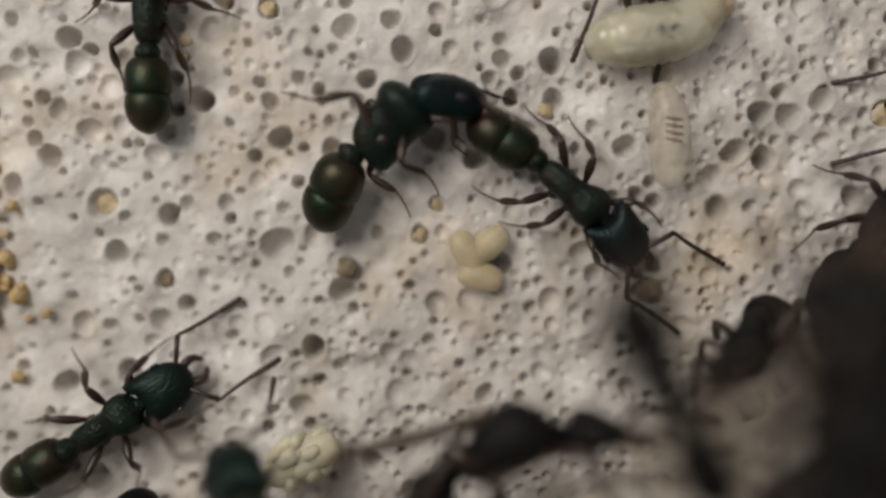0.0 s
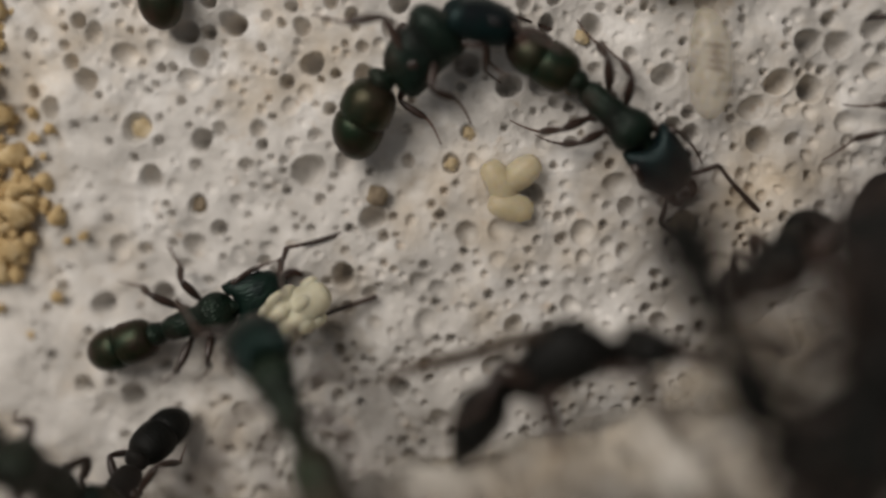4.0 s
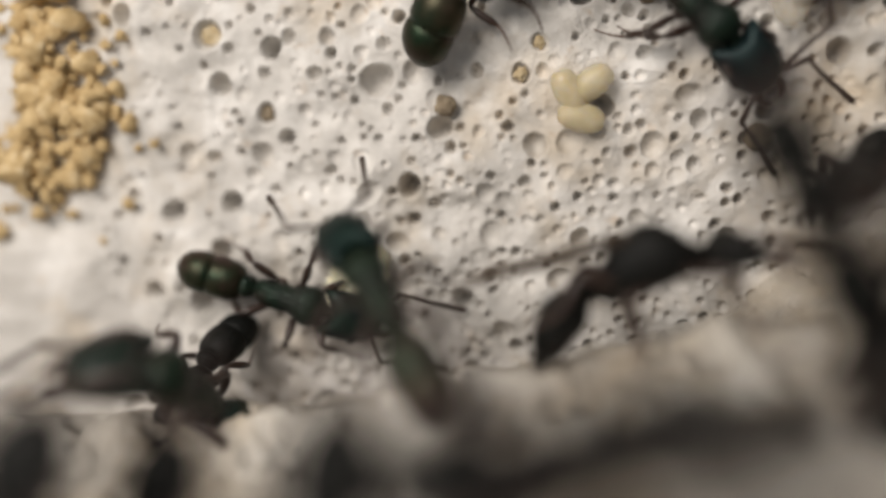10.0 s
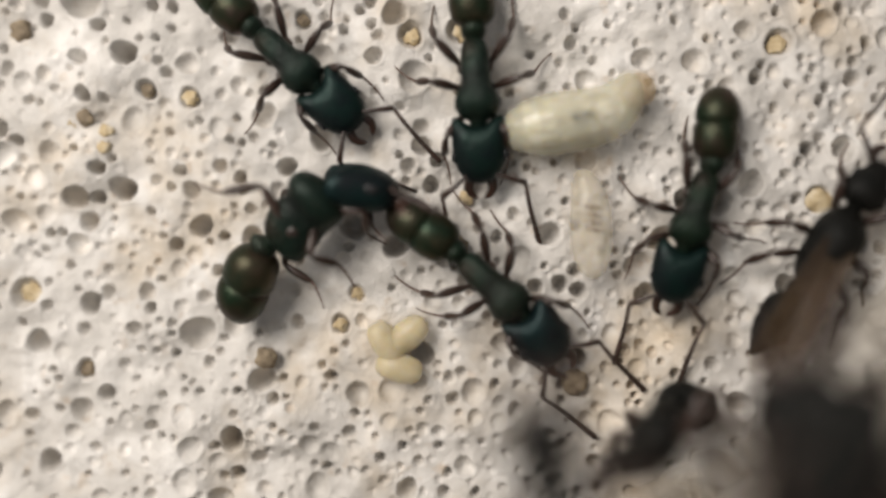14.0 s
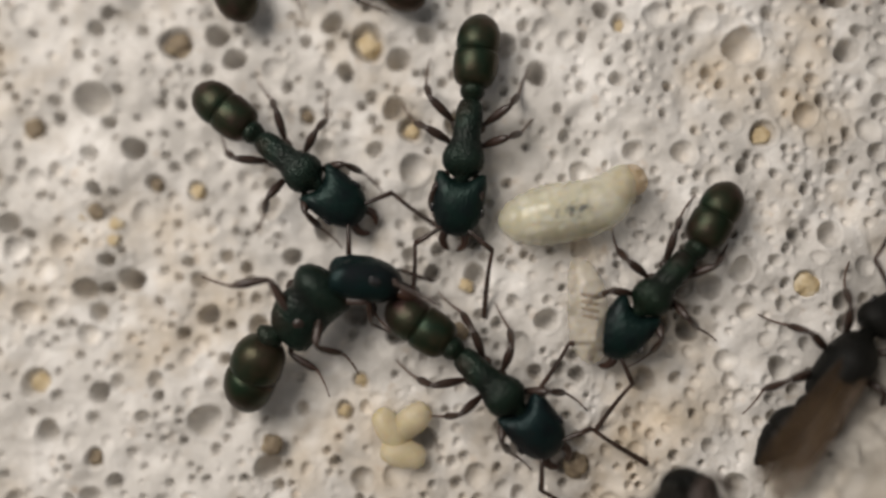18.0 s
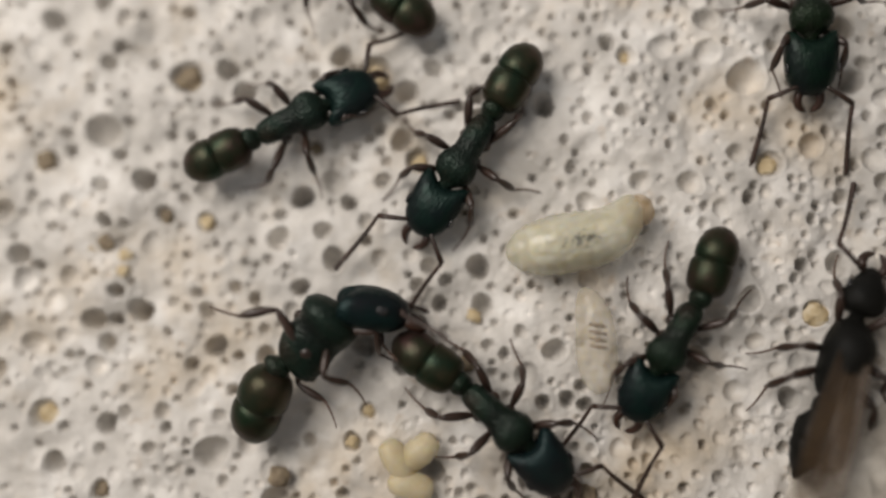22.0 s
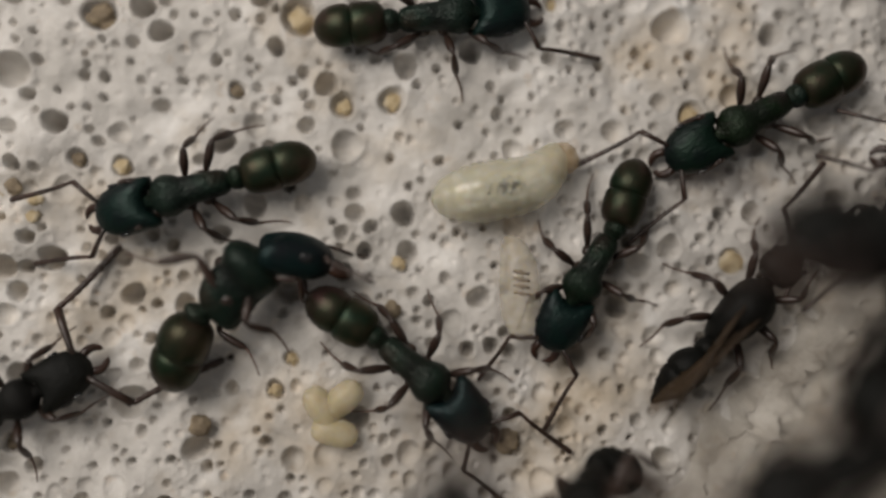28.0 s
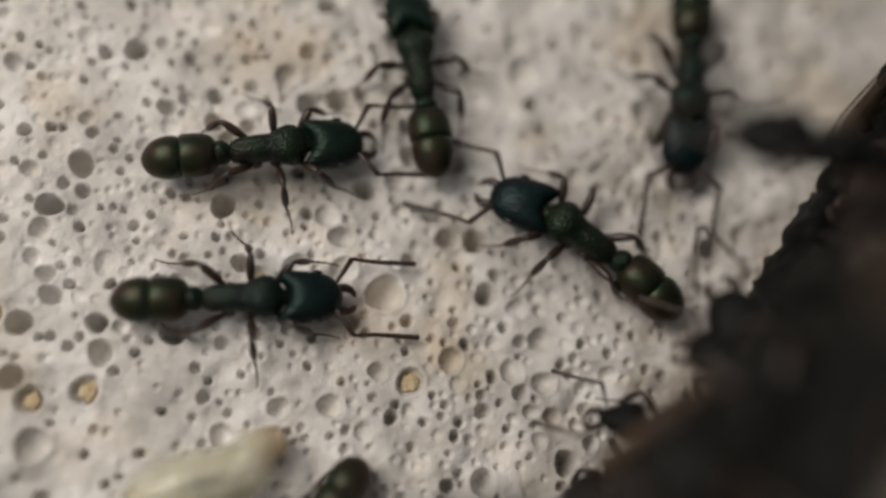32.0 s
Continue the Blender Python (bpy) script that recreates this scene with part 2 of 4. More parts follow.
def pores(x, y, h, holes):
    """Bowl-shaped air bubbles cut into a height field on a grid with the axes x and y."""
    for cx, cy, r, deep in holes:
        i0, i1 = np.searchsorted(x, (cx - 1.5 * r, cx + 1.5 * r))
        j0, j1 = np.searchsorted(y, (cy - 1.5 * r, cy + 1.5 * r))
        if i1 - i0 < 2 or j1 - j0 < 2:
            continue
        dx, dy = x[i0:i1, None] - cx, y[None, j0:j1] - cy
        q = np.sqrt(dx * dx + dy * dy) / r
        q = q * (1 + 0.07 * np.sin(2 * np.arctan2(dy, dx) + cx * 9) + 0.04 * np.sin(3 * np.arctan2(dy, dx) + cy * 7))
        bowl = np.where(q < 1, -deep * np.clip(1 - q ** 2.3, 0, 1) ** 0.75, 0.07 * r * np.exp(-((q - 1.12) / 0.16) ** 2))
        h[i0:i1, j0:j1] += bowl


def grid_mesh(name, P, mat):
    nx, ny = P.shape[:2]
    me = bpy.data.meshes.new(name)
    me.vertices.add(nx * ny)
    me.vertices.foreach_set("co", (P.reshape(-1) * MM).astype(np.float32))
    idx = np.arange(nx * ny).reshape(nx, ny)
    q = np.stack([idx[:-1, :-1], idx[1:, :-1], idx[1:, 1:], idx[:-1, 1:]], -1).reshape(-1, 4)
    me.loops.add(q.size)
    me.loops.foreach_set("vertex_index", q.reshape(-1).astype(np.int32))
    me.polygons.add(len(q))
    me.polygons.foreach_set("loop_start", np.arange(0, q.size, 4, dtype=np.int32))
    me.polygons.foreach_set("use_smooth", np.ones(len(q), dtype=bool))
    me.update(calc_edges=True)
    me.validate()
    me.materials.append(mat)
    return me


def scatter_pores(x0, x1, y0, y1, per_mm2):
    n = int((x1 - x0) * (y1 - y0) * per_mm2)
    r = np.clip(0.115 * (1 - rng.random(n)) ** -0.6, 0.115, 0.40)
    deep = r * rng.choice([0.6, 1.2, 2.2, 3.4], n, p=[0.26, 0.26, 0.26, 0.22])
    return list(zip(rng.uniform(x0, x1, n), rng.uniform(y0, y1, n), r, deep))


FILLED = [(-8.85, -2.66, .36), (-10.9, -.2, .5), (0, 0, .30), (.1, 11.1, .62), (-6.4, 11.2, .62), (1.55, 8.2, .42), (3.15, 8.4, .46),
          (-5.6, 6.2, .38), (-7.0, 6.45, .35), (12.9, 8.0, .45), (-.55, -1.0, .33), (8.4, 11.6, .35), (-1.9, 8.7, .3)]
OPEN_PORES = [(-5.2, -1.4, .55, .9), (-3.45, 1.73, .36, .8), (-5.53, 3.23, .3, .7), (.67, -4.5, .12, .3), (1.7, -6.15, .33, .7), (6.0, 2.0, .38, .9),
              (-4.3, -6.7, .38, .6), (3.75, -3.0, .4, .3), (-3.1, 5.65, .42, .8), (8.8, 7.5, .33, .6), (10.4, 7.4, .4, .5), (1.7, 6.9, .5, .45),
              (2.0, 4.7, .32, .7), (-9.2, 9.3, .62, 1.0), (12.3, 10.9, .6, .9), (4.6, 10.9, .42, .8), (2.0, -2.7, .25, .5), (-6.9, -.1, .3, .5),
              (11.9, 8.4, .3, .5), (14.5, 9.8, .22, .5), (16.2, 8.1, .4, .4), (17.6, 18.6, .45, .5), (-1.6, 5.9, .33, .8), (5.1, 1.2, .4, .3)]


def floor_axis(lo, a, b, hi, fine, coarse):
    return np.concatenate([np.arange(lo, a, coarse), np.arange(a, b, fine), np.arange(b, hi, coarse)])


gx = floor_axis(-60, -15, 31, 80, 0.058, 0.8)
gy = floor_axis(-40, -13, 29, 80, 0.058, 0.8)
GX, GY = np.meshgrid(gx, gy, indexing="ij")
H = relief(GX, GY, 11)
holes = [(x, y, r, d) for x, y, r, d in OPEN_PORES] + [(x, y, r, r * 1.2) for x, y, r in FILLED]
taken = np.zeros((24000, 3))
taken[:len(holes)] = [h[:3] for h in holes]


def clear_of(hole):
    """Whether a new pore keeps off those already set."""
    t = taken[:len(holes)]
    return bool(np.all(np.hypot(t[:, 0] - hole[0], t[:, 1] - hole[1]) > (t[:, 2] + hole[2]) * 1.05))


for hole in scatter_pores(-15, 31, -13, 29, 9.5):
    crowd_here = float(smooth_noise(np.array([hole[0]]), np.array([hole[1]]), 4.5, 91)[0]) + 0.5
    crowd_here *= 1.0 if hole[0] > -7 else 0.55
    if crowd_here > rng.random() * 0.7 and clear_of(hole):
        taken[len(holes)] = hole[:3]
        holes.append(hole)
pores(gx, gy, H, holes)
H = H - 0.02
ground = new("ground", grid_mesh("ground", np.stack([GX, GY, H], -1), PLASTER))
tagged(ground, "white porous plaster nest floor pitted with air bubbles", "nest floor", kind="structure")

WALL_FOOT = [(-60, -19), (-22, -13.6), (-9.6, -11.8), (-4.7, -11.1), (0.2, -9.7), (5.6, -7.9), (9.9, -6.4), (13, -4.0), (16.2, -0.1), (20.2, 4.2), (25.6, 10.2), (33, 19), (60, 52)]
LEAN = 0.14
WALL_TOP = 16.0


def wall_line(step):
    p = np.array(WALL_FOOT, float)
    s = np.concatenate([[0], np.cumsum(np.hypot(*np.diff(p, axis=0).T))])
    t = np.arange(0, s[-1], step)
    xs, ys = np.interp(t, s, p[:, 0]), np.interp(t, s, p[:, 1])
    k = max(3, int(3.0 / step) | 1)
    w = np.hanning(k + 2)[1:-1]
    w /= w.sum()
    pad = k // 2
    xs = np.convolve(np.pad(xs, pad, mode="reflect", reflect_type="odd"), w, "valid")
    ys = np.convolve(np.pad(ys, pad, mode="reflect", reflect_type="odd"), w, "valid")
    tx, ty = np.gradient(xs), np.gradient(ys)
    n = np.hypot(tx, ty)
    return t, xs, ys, -ty / n, tx / n


def build_wall():
    t, xs, ys, nx, ny = wall_line(0.16)
    hz = np.concatenate([np.arange(-1.0, WALL_TOP, 0.12), WALL_TOP + 0.7 * np.sin(np.linspace(0.1, math.pi / 2, 6))])
    out_by = np.concatenate([np.zeros(len(np.arange(-1.0, WALL_TOP, 0.12))), 0.7 - 0.7 * np.cos(np.linspace(0.1, math.pi / 2, 6))])
    hz, out_by = np.append(hz, [WALL_TOP + 0.72] * 3), np.append(out_by, [4, 14, 60])
    T, Z = np.meshgrid(t, hz, indexing="ij")
    bulge = relief(T, Z, 31)
    lst = []
    for x, z, r, d in scatter_pores(30, 110, 0, WALL_TOP, 5.0):
        lst.append((x, z, r, d * 0.8))
    pores(t, hz, bulge, lst)
    fillet = np.where(Z < 1.6, (1.6 - np.clip(Z, -1, 1.6)) ** 2 * 0.32, 0)
    lipped = np.clip((9.5 - xs) / 3.0, 0, 1)[:, None]
    up = np.clip((Z - 1.6) / 3.0, 0, 1)
    lip = np.where(Z < 4.6, -0.9 + 2.0 * up * up * (3 - 2 * up), 1.1 * np.exp(-((Z - 4.6) / 1.6) ** 2))
    fillet = fillet * (1 - lipped) + lip * lipped
    back = np.interp(xs, [9, 15], [LEAN, 0.0])[:, None] * Z + out_by[None, :] - bulge - fillet
    back[:, -3:] = out_by[-3:] + 1.0
    P = np.stack([xs[:, None] - nx[:, None] * back, ys[:, None] - ny[:, None] * back, Z + np.where(out_by[None, :] > 1, bulge * 0.5, 0)], -1)
    ob = new("wall_south", grid_mesh("wall_south", P[:, ::-1], SHADED_PLASTER))
    tagged(ob, "rough brownish plaster side wall of the nest chamber, shade put into its colour", "nest wall", kind="structure")


build_wall()


# ---- crumbs and brood ----
def lump(name, r, mat, seed, flat=0.8, rough=0.28, level=3):
    bm = bmesh.new()
    bmesh.ops.create_icosphere(bm, subdivisions=level, radius=1.0)
    off = Vector((seed * 3.7, seed * 1.9, seed * 0.7))
    for v in bm.verts:
        d = 1 + rough * noise.fractal(v.co * 1.6 + off, 1.0, 2.0, 4)
        v.co = Vector((v.co.x * d, v.co.y * d, v.co.z * d * flat)) * (r * MM)
    me = bpy.data.meshes.new(name)
    bm.to_mesh(me)
    bm.free()
    me.materials.append(mat)
    me.polygons.foreach_set("use_smooth", [True] * len(me.polygons))
    return me


for k, (x, y, r) in enumerate(FILLED):
    ob = new("crumb", lump("crumb", r * 0.64, SAND if k % 4 else BROWN, k, 0.6, 0.6))
    ob.matrix_basis = pose(x * MM, y * MM, -r * 0.72 * MM, k * 9 % 25, 0, k * 40)
    tagged(ob, "yellowish crumb lodged in a plaster pore", "crumb", group="crumbs in the pores")

for k in range(300):
    spread = rng.normal(size=2)
    knot = ((-17.0, -4.8), (-16.4, -1.0), (-17.0, 2.2), (-15.4, -2.8))[k % 4]
    x, y = knot[0] + spread[0] * 0.95, knot[1] + spread[1] * 1.15
    r = float(np.clip(0.13 * (1 - rng.random()) ** -0.6, 0.13, 0.5))
    near = math.exp(-(spread[0] ** 2 + spread[1] ** 2) / 1.6)
    ob = new("crumb", lump("crumb", r, OCHRE, 40 + k, 0.75, 0.75, 2))
    ob.matrix_basis = pose(x * MM, y * MM, (near * rng.uniform(0, 0.7) + r * 0.1) * MM, k * 17 % 50, k * 29 % 60, k * 33)
    tagged(ob, "ochre food crumb heaped on the plaster floor", "crumb", group="heap of ochre crumbs")
for k, (x, y, r) in enumerate([(-9.6, 5.2, .32), (-9.0, 5.5, .27), (-8.3, 5.1, .22), (-11.2, 8.3, .4), (14.2, 3.2, .4), (6.9, -2.6, .4), (3.4, 3.1, .22), (3.2, 1.6, .3), (-8.4, 4.6, .25), (-2.9, -2.1, .34)]):
    ob = new("crumb", lump("crumb", r, BROWN if k % 2 else SAND, 90 + k, 0.6, 0.4))
    ob.matrix_basis = pose(x * MM, y * MM, -r * 0.1 * MM, 0, 0, k * 51)
    tagged(ob, "small brownish crumb on the plaster floor", "crumb", group="loose crumbs")


def larva_mesh(name, length, width, hook, mat, rings=44, segments=12, thin=1.0):
    """A fat segmented grub along x, its head end curled sideways by hook degrees."""
    pts, radii = [], []
    x, y, last = -length / 2, 0.0, 0.0
    for i in range(rings + 1):
        u = 0.5 - 0.5 * math.cos(math.pi * i / rings)
        s = max(0.004, 1 - abs(2 * u - 1) ** 2.7) ** 0.5 * (1 - 0.15 * max(0, u - 0.35) / 0.65)
        s *= 1 + 0.034 * math.cos(2 * math.pi * u * segments)
        a = radians(hook) * max(0, (u - 0.58) / 0.42) ** 1.2
        x += math.cos(a) * (u - last) * length
        y += math.sin(a) * (u - last) * length
        last = u
        pts.append((x, y, width * (0.46 + 0.22 * (hook > 90) * max(0, (u - 0.7) / 0.3))))
        radii.append(width / 2 * s * thin)
    return mesh_of(name, *tube(pts, radii, 22), mat)


def larva(x, y, yaw, length, width, hook, mat, label, specks, bars=False):
    ob = new("larva", larva_mesh("larva", length, width, hook, mat))
    ob.matrix_basis = pose(x * MM, y * MM, 0, 0, 0, yaw)
    tagged(ob, label, "larva", group="brood on the floor")
    r = random.Random(specks)
    if not bars:
        lobes = []
        for k in range(26):
            u = (k + 0.5) / 26
            rad = width * r.uniform(.06, .11) * (1 - .3 * u)
            rings = egg_rings(-rad * 1.3, rad * 1.3, rad, rad * .8, 0, .6, 6)
            v, f = loft(rings, 8)
            ox, oy = -.30 * length + u * length * .40, width * ((.24, -.26, .12, -.1)[k % 4] + r.uniform(-.05, .05)) * (1 - .3 * u)
            lobes.append(([(p + ox, q + oy, h + width * (.79 - abs(oy / width) * .5)) for p, q, h in v], f))
        part("fat_body", mesh_of("fat_body", *join(*lobes), FAT), ob, None, "white fat lobes showing through the skin")
        part("gut", larva_mesh("gut", length * .5, width * .62, 0, LARVA_CORE), ob, pose(-.12 * length * MM, 0, width * .2 * MM))
    if specks > 9:
        part("head", lump("head", .56, AMBER, 3, .8, .10, 3), ob, pose(.405 * length * MM, .62 * MM, width * .42 * MM), "amber rounded head tucked against the body")
    for k in range(specks):
        if bars:
            me = mesh_of("gut_mark", *tube([(-.06, -.26, -.04), (0, 0, .03), (.06, .26, -.04)], [.03, .075, .03], 6), GUT_BAR)
            part("gut_mark", me, ob, pose((-0.2 + 0.22 * k) * MM, 0, width * 0.94 * MM), "dark gut contents showing through the skin")
        else:
            part("gut_speck", lump("gut_speck", r.uniform(.02, .05), GUT, k, 0.5, 0.3, 1), ob,
                 pose(r.gauss(-0.12, 0.28) * MM, (r.gauss(-0.05, 0.10)) * MM, width * 0.945 * MM))
    return ob


def brood_clump(label):
    """A lumpy pale grub covered with small soft knobs, as long as an ant's trunk."""
    r = random.Random(9)
    ob = new("larva", mesh_of("larva", *loft(egg_rings(-1.0, 1.0, .52, .46, .6, .55, 14, .85), 18), LARVA_CORE))
    tagged(ob, label, "larva", group="brood on the floor")
    for k in range(20):
        u, a = r.uniform(-1, 1), r.uniform(-0.3, math.pi + 0.3)
        w = math.sqrt(max(0.05, 1 - u * u))
        part("knob", cached_knob(k % 3), ob, pose(.92 * u * MM, .48 * w * math.cos(a) * MM, (.6 + .36 * w * math.sin(a)) * MM, r.uniform(0, 90), r.uniform(0, 90), 0))
    return ob


KNOBS = {}


def cached_knob(k):
    if k not in KNOBS:
        KNOBS[k] = mesh_of("knob", *loft(egg_rings(-.25 - .05 * k, .25 + .05 * k, .21, .18, 0, .6, 8), 10), LARVA_CORE)
    return KNOBS[k]


def egg(x, y, z, yaw, tip):
    ob = new("egg", mesh_of("egg", *loft(egg_rings(-.74, .74, .47, .45, 0, .6, 16, 1.0), 20), EGG))
    ob.matrix_basis = pose(x * MM, y * MM, z * MM, 0, tip, yaw)
    return tagged(ob, "small cream ant egg lying in a cluster", "egg", group="cluster of eggs")


# ---- ants ----
MESHES = {}


def cached(key, make):
    if key not in MESHES:
        MESHES[key] = make()
    return MESHES[key]


def head_mesh(mat):
    """A broad head, widest behind the eyes, with a deep notch between two blunt hind corners."""
    rings = []
    for x, w, h in ((-.02, .30, .16), (.03, .58, .30), (.12, .74, .42), (.32, .82, .50), (.62, .83, .53), (.92, .79, .50), (1.18, .70, .44), (1.38, .56, .34), (1.50, .40, .24), (1.57, .22, .13), (1.60, .08, .05)):
        rings.append((x, 0, 0, w, h, .80))
    v, f = loft(rings, 32)
    out = []
    for x, y, z in v:
        corner = max(0.0, 1 - x / 0.75) * max(0.0, abs(y) - .22)
        out.append((x - .95 * corner, y * (1 + .06 * max(0, 1 - x / .5)), z - .05 * max(0.0, .5 - x) + .03 * math.cos(3 * y) * (z > 0)))
    return mesh_of("head", out, f, mat)


def mesosoma_mesh(mat):
    rings = []
    for x, z, w, h in ((-1.36, .99, .22, .22), (-1.27, .99, .34, .34), (-1.08, 1.01, .41, .43), (-.78, 1.06, .43, .47), (-.45, 1.09, .44, .48), (-.18, 1.10, .45, .46), (-.06, 1.10, .45, .44),
                       (.10, 1.13, .50, .47), (.30, 1.17, .61, .51), (.54, 1.18, .68, .53), (.78, 1.15, .65, .49), (.95, 1.10, .53, .41), (1.07, 1.06, .35, .29), (1.16, 1.04, .23, .21), (1.50, 1.04, .19, .17)):
        rings.append((x, 0, z, w, h, .88))
    return mesh_of("mesosoma", *loft(rings, 26), mat)


def alate_mesosoma_mesh(mat):
    """The humped flight thorax of a winged ant, with a raised scutellum."""
    rings = []
    for x, z, w, h in ((-1.40, .86, .20, .24), (-1.22, .92, .40, .44), (-.95, 1.02, .54, .62), (-.62, 1.14, .64, .76), (-.42, 1.20, .68, .80), (-.30, 1.20, .69, .79), (-.05, 1.27, .74, .84),
                       (.25, 1.29, .75, .82), (.55, 1.24, .70, .74), (.82, 1.14, .58, .58), (1.02, 1.04, .40, .40), (1.16, 1.0, .24, .24), (1.48, 1.0, .19, .18)):
        rings.append((x, 0, z, w, h, .92))
    return mesh_of("mesosoma", *loft(rings, 26), mat)


def alate_head_mesh(mat):
    """A small head that narrows to the jaws."""
    rings = [(x, 0, 0, w, h, .9) for x, w, h in ((0, .2, .2), (.08, .5, .42), (.3, .66, .54), (.6, .66, .52), (.9, .54, .42), (1.2, .38, .30), (1.42, .26, .2), (1.52, .1, .08))]
    return mesh_of("head", *loft(rings, 22), mat)


def petiole_mesh(mat):
    rings = [(-1.92, 0, .99, .26, .24), (-1.86, 0, 1.0, .33, .33), (-1.74, 0, 1.06, .38, .44), (-1.58, 0, 1.07, .39, .45), (-1.44, 0, 1.03, .34, .36), (-1.34, 0, 1.0, .26, .25), (-1.1, 0, 1.0, .25, .22)]
    return mesh_of("petiole", *loft(rings, 18), mat)


def gaster_front_mesh(mat):
    """The first big ring of the gaster, blunt in front."""
    rings = [(-1.20, 0, 0, .62, .56), (-1.17, 0, 0, .68, .62), (-1.05, 0, 0, .72, .67), (-.78, 0, .01, .72, .67), (-.50, 0, .01, .70, .65), (-.28, 0, 0, .65, .59), (-.13, 0, 0, .57, .50), (-.03, 0, 0, .45, .38), (.04, 0, 0, .28, .24)]
    return mesh_of("gaster", *loft(rings, 28), mat)


def gaster_rear_mesh(mat):
    rings = [(-2.50, 0, -.10, .06, .06), (-2.46, 0, -.10, .20, .18), (-2.34, 0, -.08, .39, .35), (-2.14, 0, -.05, .56, .51), (-1.86, 0, -.02, .67, .62), (-1.58, 0, 0, .71, .65), (-1.36, 0, 0, .70, .65), (-1.25, 0, 0, .66, .61), (-1.15, 0, 0, .60, .55)]
    return mesh_of("rear_segment", *loft(rings, 28), mat)


def alate_gaster_mesh(mat):
    rings = [(-1.06, 0, 0, .58, .56), (-1.02, 0, 0, .62, .61), (-.75, 0, .01, .64, .63), (-.45, 0, 0, .57, .56), (-.2, 0, 0, .42, .42), (-.04, 0, 0, .26, .26), (.05, 0, 0, .16, .16)]
    return mesh_of("gaster", *loft(rings, 24), mat)


def alate_rear_mesh(mat):
    """Overlapping rings that narrow to a point."""
    rings = [(-2.42, 0, -.12, .05, .05), (-2.30, 0, -.11, .14, .13), (-2.10, 0, -.08, .22, .21), (-2.06, 0, -.08, .27, .26), (-1.82, 0, -.05, .38, .37), (-1.78, 0, -.05, .43, .42), (-1.48, 0, -.02, .51, .50), (-1.44, 0, -.02, .55, .54), (-1.2, 0, 0, .58, .57), (-1.04, 0, 0, .56, .54)]
    return mesh_of("rear_segment", *loft(rings, 24), mat)


def jaw_mesh(side):
    """A stout sickle blade with teeth along its inner edge."""
    pts = [(-.06, .02 * side, 0), (.12, .08 * side, 0), (.28, .09 * side, -.02), (.42, .03 * side, -.04), (.53, -.09 * side, -.06), (.58, -.22 * side, -.06)]
    blade = tube(pts, [.13, .15, .145, .12, .085, .02], 8)
    teeth = [tube([(x, y * side, -.03), (x - .03, (y - .13) * side, -.03)], [.045, .006], 5) for x, y in ((.22, .06), (.32, .03), (.41, -.02), (.48, -.08))]
    return mesh_of("mandible", *join(blade, *teeth), JAW)


def antenna_mesh(side):
    """Elbowed antenna: a slim scape and a beaded funiculus that turns forward."""
    scape = tube([(0, 0, 0), (.25, 0, .06), (.7, 0, .10), (1.1, 0, .08)], [.06, .068, .08, .09], 7)
    pts, radii = [], []
    for k in range(34):
        u = k / 33
        a = -side * (1.15 - 0.5 * u + 0.35 * u * u)
        if not pts:
            pts.append(Vector((1.1, 0, .08)))
        else:
            pts.append(pts[-1] + Vector((math.cos(a), math.sin(a), -.12)) * (2.15 / 33))
        radii.append((.064 + .038 * u) * (1 - .20 * (k % 3 == 0)) * (1 if k < 33 else .4))
    return mesh_of("antenna", *join(scape, tube(pts, radii, 7)), LEG)


def femur_mesh():
    """Coxa, trochanter and a club-shaped femur that rises to the knee."""
    pts = [(-.04, 0, .14), (.05, 0, -.02), (.15, 0, -.16), (.22, 0, -.14), (.30, 0, -.06), (.48, 0, .06), (.74, 0, .20), (1.0, 0, .33), (1.14, 0, .39), (1.24, 0, .42)]
    return mesh_of("leg", *tube(pts, [.17, .23, .17, .10, .085, .125, .15, .135, .105, .075], 9), LEG)


def tibia_mesh():
    pts = [(-.02, 0, .02), (.08, 0, -.07), (.22, 0, -.24), (.38, 0, -.48), (.50, 0, -.67), (.56, 0, -.77), (.64, -.04, -.90)]
    return mesh_of("tibia", *tube(pts, [.06, .082, .115, .13, .115, .075, .012], 9), LEG)


def tarsus_mesh():
    pts, radii = [], []
    for k in range(16):
        u = k / 15
        pts.append((1.0 * u, .05 * math.sin(u * 3), -.44 * u ** 0.7))
        radii.append((.052 - .026 * u) * (1 - .3 * (k % 3 == 0)))
    return mesh_of("tarsus", *tube(pts, radii, 6), TARSUS)


def eye_mesh():
    return mesh_of("eye", *loft(egg_rings(-.15, .15, .07, .11, 0, .5, 8), 10), EYE)


def wing_mesh(length, width):
    """A long thin blade with a slightly rippled membrane, 0.02 mm thick."""
    rows = []
    for i in range(15):
        u = i / 14
        w = width * (0.12 + 0.88 * math.sin(math.pi * min(1, .08 + u * .62)) ** .8) * (1 if u < .9 else 1 - (u - .9) * 6)
        rows.append((u, -w))
    verts, faces = [], []
    for z in (.01, -.01):
        for u, w in rows:
            for k in range(5):
                verts.append((-length * u, w * (k / 4 - .35), z + .05 * math.sin(k * 1.7 + u * 9) + .12 * u))
    m = len(rows) * 5
    for i in range(len(rows) - 1):
        for k in range(4):
            a = i * 5 + k
            faces.append((a, a + 5, a + 6, a + 1))
            faces.append((m + a, m + a + 1, m + a + 6, m + a + 5))
    for i in range(len(rows) - 1):
        for k in (0, 4):
            a = i * 5 + k
            faces.append((a, a + 5, m + a + 5, m + a))
    return verts, faces


